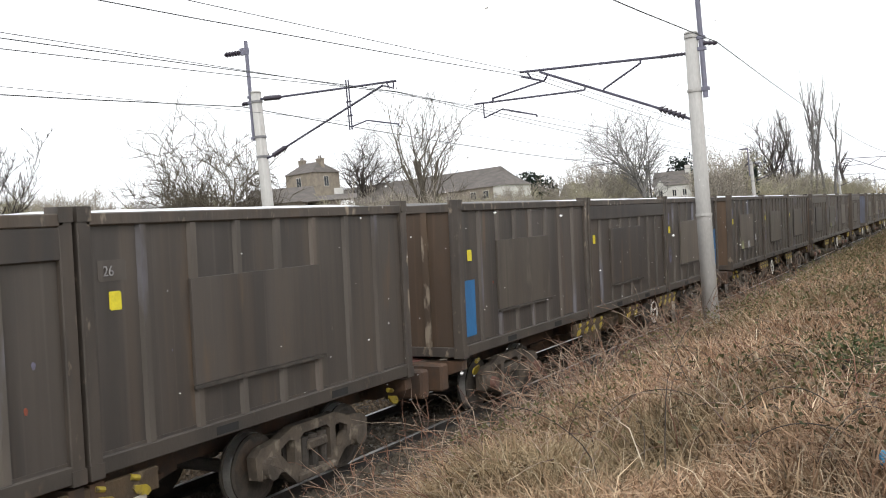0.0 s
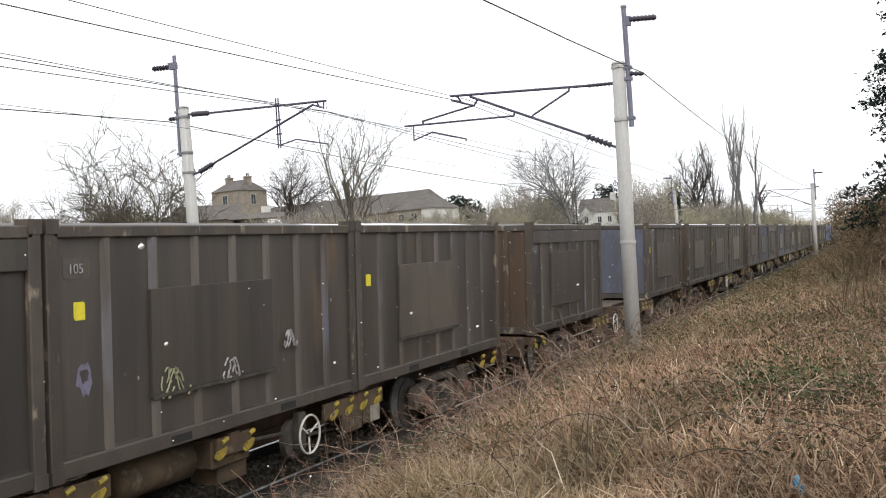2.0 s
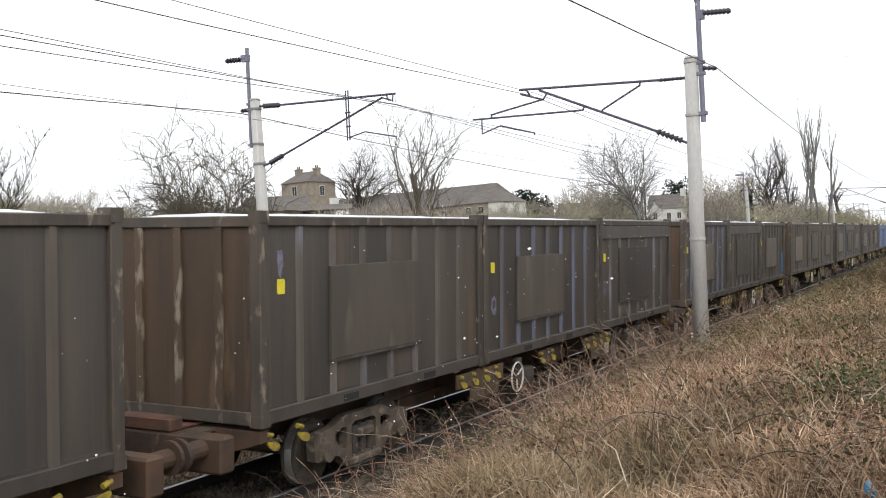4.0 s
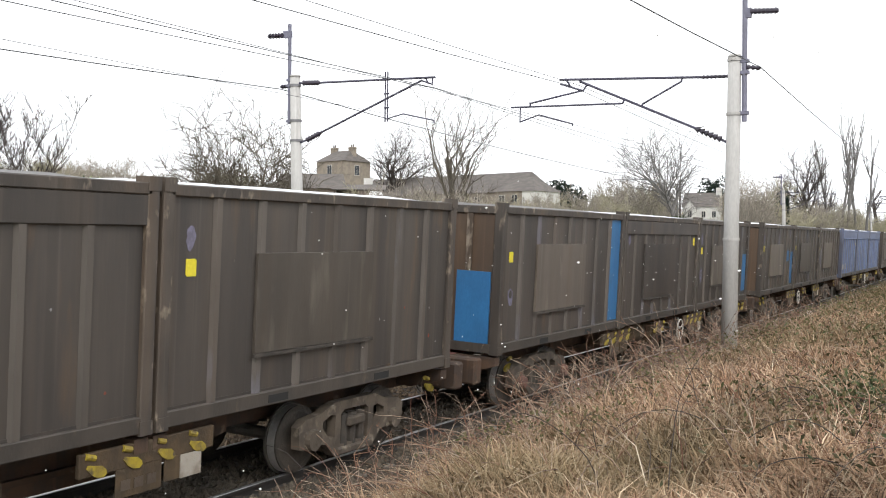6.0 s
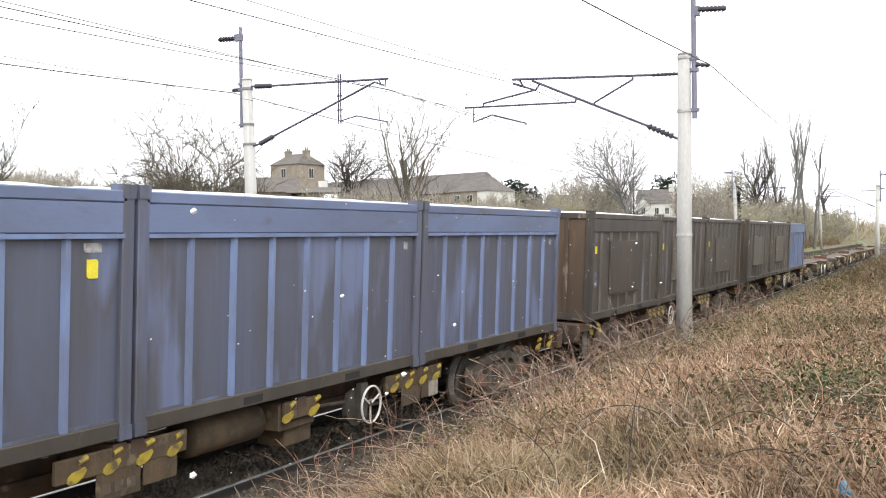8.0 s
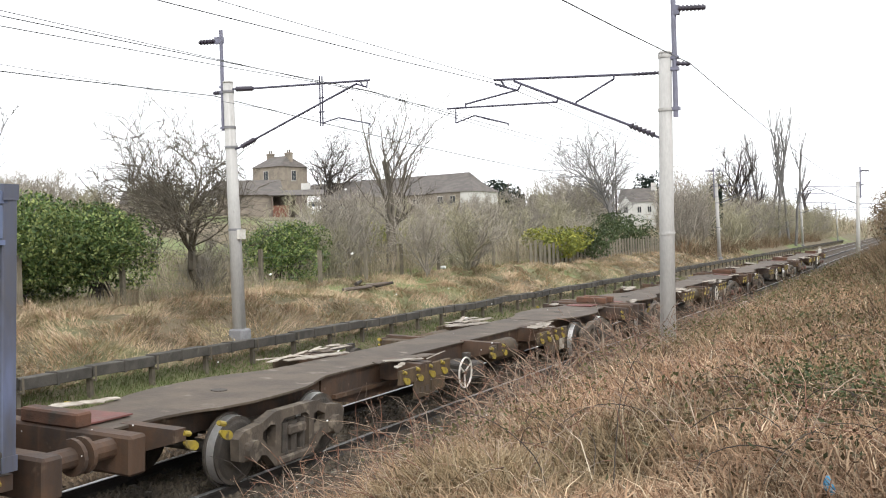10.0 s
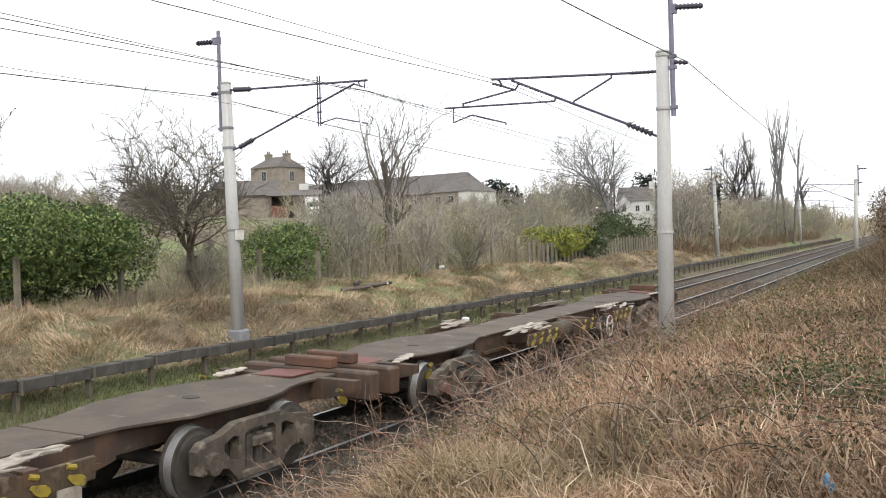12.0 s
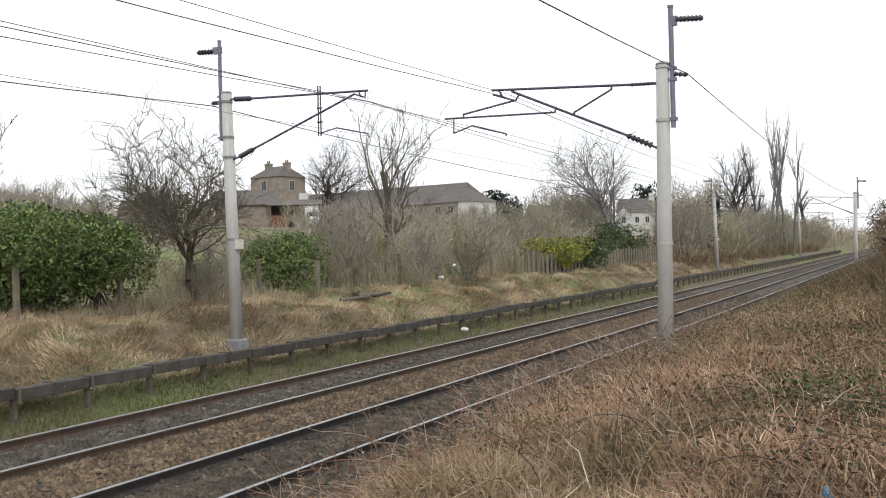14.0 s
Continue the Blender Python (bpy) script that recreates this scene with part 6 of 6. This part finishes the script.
part("gable_wing", gab, RENDER, h)
part("chimney", boxed(1.5, 2.4, -0.5, 0.5, 0, 5.3, bevel=0.03), RENDER, h, "tall white chimney stack")
for wx in (-2.5, -0.4, 1.2):
    window(h, wx - 0.35, wx + 0.35, -3.6 if wx < -2 else -2.4, 0.4, 1.5)
for i, (hx, hy, hw, hz) in enumerate(((-58, 182, 8, 5.2), (-48, 190, 9, 5.6), (-70, 196, 8, 6.4), (-128, 142, 7, 8.2))):
    h = thing("far_house", "distant low house with grey roof among trees", "house", "distant houses", at=pose(hx, hy, hz, 0, 0, 18 + 6 * i))
    part("wall", boxed(-hw / 2, hw / 2, -3.5, 3.5, -3, 2.6), HOUSE, h)
    roof(h, -hw / 2, hw / 2, -3.5, 3.5, 2.6, 2.6, SLATE, 0.2)
    window(h, -1.5, -0.3, -3.5, 0.8, 2.0)

v = thing("van", "white panel van parked beside the cart shed", "van", at=pose(-65.0, 100.8, float(land(-65.0, 100.8)), 0, 0, -58))
body = bmesh.new()
prism(body, [(-2.4, 0.35), (2.3, 0.35), (2.4, 0.95), (1.95, 1.2), (1.6, 1.8), (1.25, 2.3), (0.8, 2.5), (-2.3, 2.5), (-2.4, 2.3)], "y", -0.8, 0.8)
bmesh.ops.bevel(body, geom=body.edges[:], offset=0.12, segments=2, affect="EDGES")
part("body", body, VAN, v)
part("windscreen", prism(bmesh.new(), [(1.93, 1.25), (1.965, 1.27), (1.645, 1.82), (1.61, 1.8)], "y", -0.62, 0.62), GLASS, v)
for wx in (-1.5, 1.5):
    for wy in (-0.9, 0.9):
        part("wheel", rod(bmesh.new(), (wx, wy - 0.1, 0.33), (wx, wy + 0.1, 0.33), 0.33, n=16), RUBBER_AND_SHADE, v)
    for hy in (-0.68, 0.68):
        part("headlight" if wx > 0 else "tail_light", boxed(wx * 1.58, wx * 1.61, hy - 0.12, hy + 0.12, 0.75, 0.95), GLASS, v)
v = thing("car", "dark estate car parked beside the van", "car", at=pose(-62.6, 102.2, float(land(-62.6, 102.2)), 0, 0, -25))
body = bmesh.new()
prism(body, [(-2.1, 0.3), (2.1, 0.3), (2.15, 0.75), (1.2, 0.95), (0.5, 1.5), (-1.6, 1.5), (-2.1, 1.0)], "y", -0.85, 0.85)
part("body", body, DARKCAR, v)
for wx in (-1.3, 1.3):
    for wy in (-0.8, 0.8):
        part("wheel", rod(bmesh.new(), (wx, wy - 0.1, 0.31), (wx, wy + 0.1, 0.31), 0.31, n=16), RUBBER_AND_SHADE, v)
pole = thing("telegraph_pole", "dark wooden telegraph pole beyond the fence", "pole", at=pose(-30.6, 107.0, float(land(-30.6, 107.0))))
part("shaft", rod(bmesh.new(), (0, 0, -0.3), (0, 0, 7.6), 0.13, 0.09), BARK_DARK, pole)
part("cross_arm", boxed(-0.6, 0.6, -0.05, 0.05, 7.1, 7.2), BARK_DARK, pole)

# litter
for i, (x, y, l, a) in enumerate(((-18.3, 31.0, 1.3, 70), (-18.6, 31.6, 1.0, 110), (-18.0, 31.9, 0.8, 40), (-18.1, 32.6, 1.1, 85))):
    lg = part("broken_timber", rod(bmesh.new(), (-l / 2, 0, 0.08), (l / 2, 0, 0.14), 0.07, 0.05, 7), BARK_DARK if i % 2 else WOOD, None, "dark broken timber dumped on the verge")
    tagged(lg, category="timber", group="dumped timber")
    lg.matrix_basis = pose(x, y, float(land(x, y)) + 0.1, 0, 0, a)
for i, (x, y, z) in enumerate(((-7.05, 70.0, -0.1), (-7.1, 44.0, -0.12), (-19.2, 40.0, 1.7), (-15.0, 33.0, 0.05))):
    sc = bmesh.new()
    bmesh.ops.create_icosphere(sc, subdivisions=2, radius=0.13)
    for vert in sc.verts:
        vert.co *= 1 + 0.5 * noise.noise(vert.co * 14 + Vector((i * 3, 0, 0)))
        vert.co.z *= 0.55
    sc = part("paper_scrap", sc, FLAKE, None, "crumpled white paper lying beside the line", True)
    tagged(sc, category="litter", group="scraps of litter")
    sc.matrix_basis = pose(x + float(bend(y)), y, z + 0.05)
bag = bmesh.new()
bmesh.ops.create_icosphere(bag, subdivisions=3, radius=0.032)
for vert in bag.verts:
    vert.co *= 1 + 0.35 * noise.noise(vert.co * 30)
    vert.co.z *= 1.8
bag = part("plastic_bag", bag, BAG, None, "crumpled blue plastic scrap caught in the grass", True)
tagged(bag, category="litter")
bag.matrix_basis = pose(-0.55, 6.05, 1.5)


# ---- white scraps and flakes blowing behind the train ----
def flurry(n, drift, seed, small, big, until):
    """Flakes carried on one wind: each is in view at some time before 'until'."""
    r = np.random.default_rng(seed)
    when = r.uniform(-0.5, until, n)
    here = np.stack([r.uniform(-7.0, -4.2, n), r.uniform(7, 26, n), r.uniform(0.6, 4.2, n)], 1)
    p = here - np.array([drift]) * when[:, None]
    s = np.where(r.random(n) < 0.06, big, small) * r.uniform(0.6, 1.3, n)
    tilt = r.normal(size=(n, 3)) * 0.5
    q = np.array([(1, 0, 0.3), (0.2, 0.9, -0.2), (-0.9, 0.1, 0.25), (-0.1, -0.8, -0.3), (0.1, 0.1, 0.8), (0, 0, -0.7)])
    v = p[:, None] + (q[None] + tilt[:, None] * 0.3) * s[:, None, None]
    k = np.arange(n)[:, None] * 6
    f = np.concatenate([k + np.array([[a, b, c]]) for a, b, c in ((0, 1, 4), (1, 2, 4), (2, 3, 4), (3, 0, 4), (1, 0, 5), (2, 1, 5), (3, 2, 5), (0, 3, 5))])
    ob = raw("flurry", v.reshape(-1, 3).tolist(), f.tolist(), FLAKE)
    tagged(ob, "white flakes and scraps blown along by the train", "flakes", kind="stuff")
    return ob, drift


FLURRIES = [flurry(420, (-0.4, -7.0, -2.4), 1, 0.011, 0.03, 9.5), flurry(480, (0.6, -10.0, -1.6), 2, 0.009, 0.028, 9.0), flurry(300, (0.2, -4.0, -3.2), 3, 0.01, 0.03, 10.0), flurry(40, (-1.2, 2.0, -1.6), 4, 0.012, 0.03, 14.0)]


def drift_flakes():
    for ob, d in FLURRIES:
        walk(ob, [(t, pose(d[0] * t, d[1] * t, d[2] * t)) for t in (0.0, 14.0)])

# ---- sleepers ----
sleeper_me = None
for tr_name, cx, cz in (("near_track", NEAR_X, NEAR_Z), ("far_track", FAR_X, FAR_Z)):
    for i in range(145):
        y = 6.0 + i * 0.65
        if sleeper_me is None:
            ob = part("sleeper", boxed(-1.25, 1.25, -0.12, 0.12, -0.34, -0.155, bevel=0.015), SLEEPER, bpy.data.objects[tr_name])
            sleeper_me = ob.data
        else:
            ob = new("sleeper", sleeper_me)
            ob.parent = bpy.data.objects[tr_name]
        ob.matrix_basis = on_line(cx, y, cz, CANT)

motions()
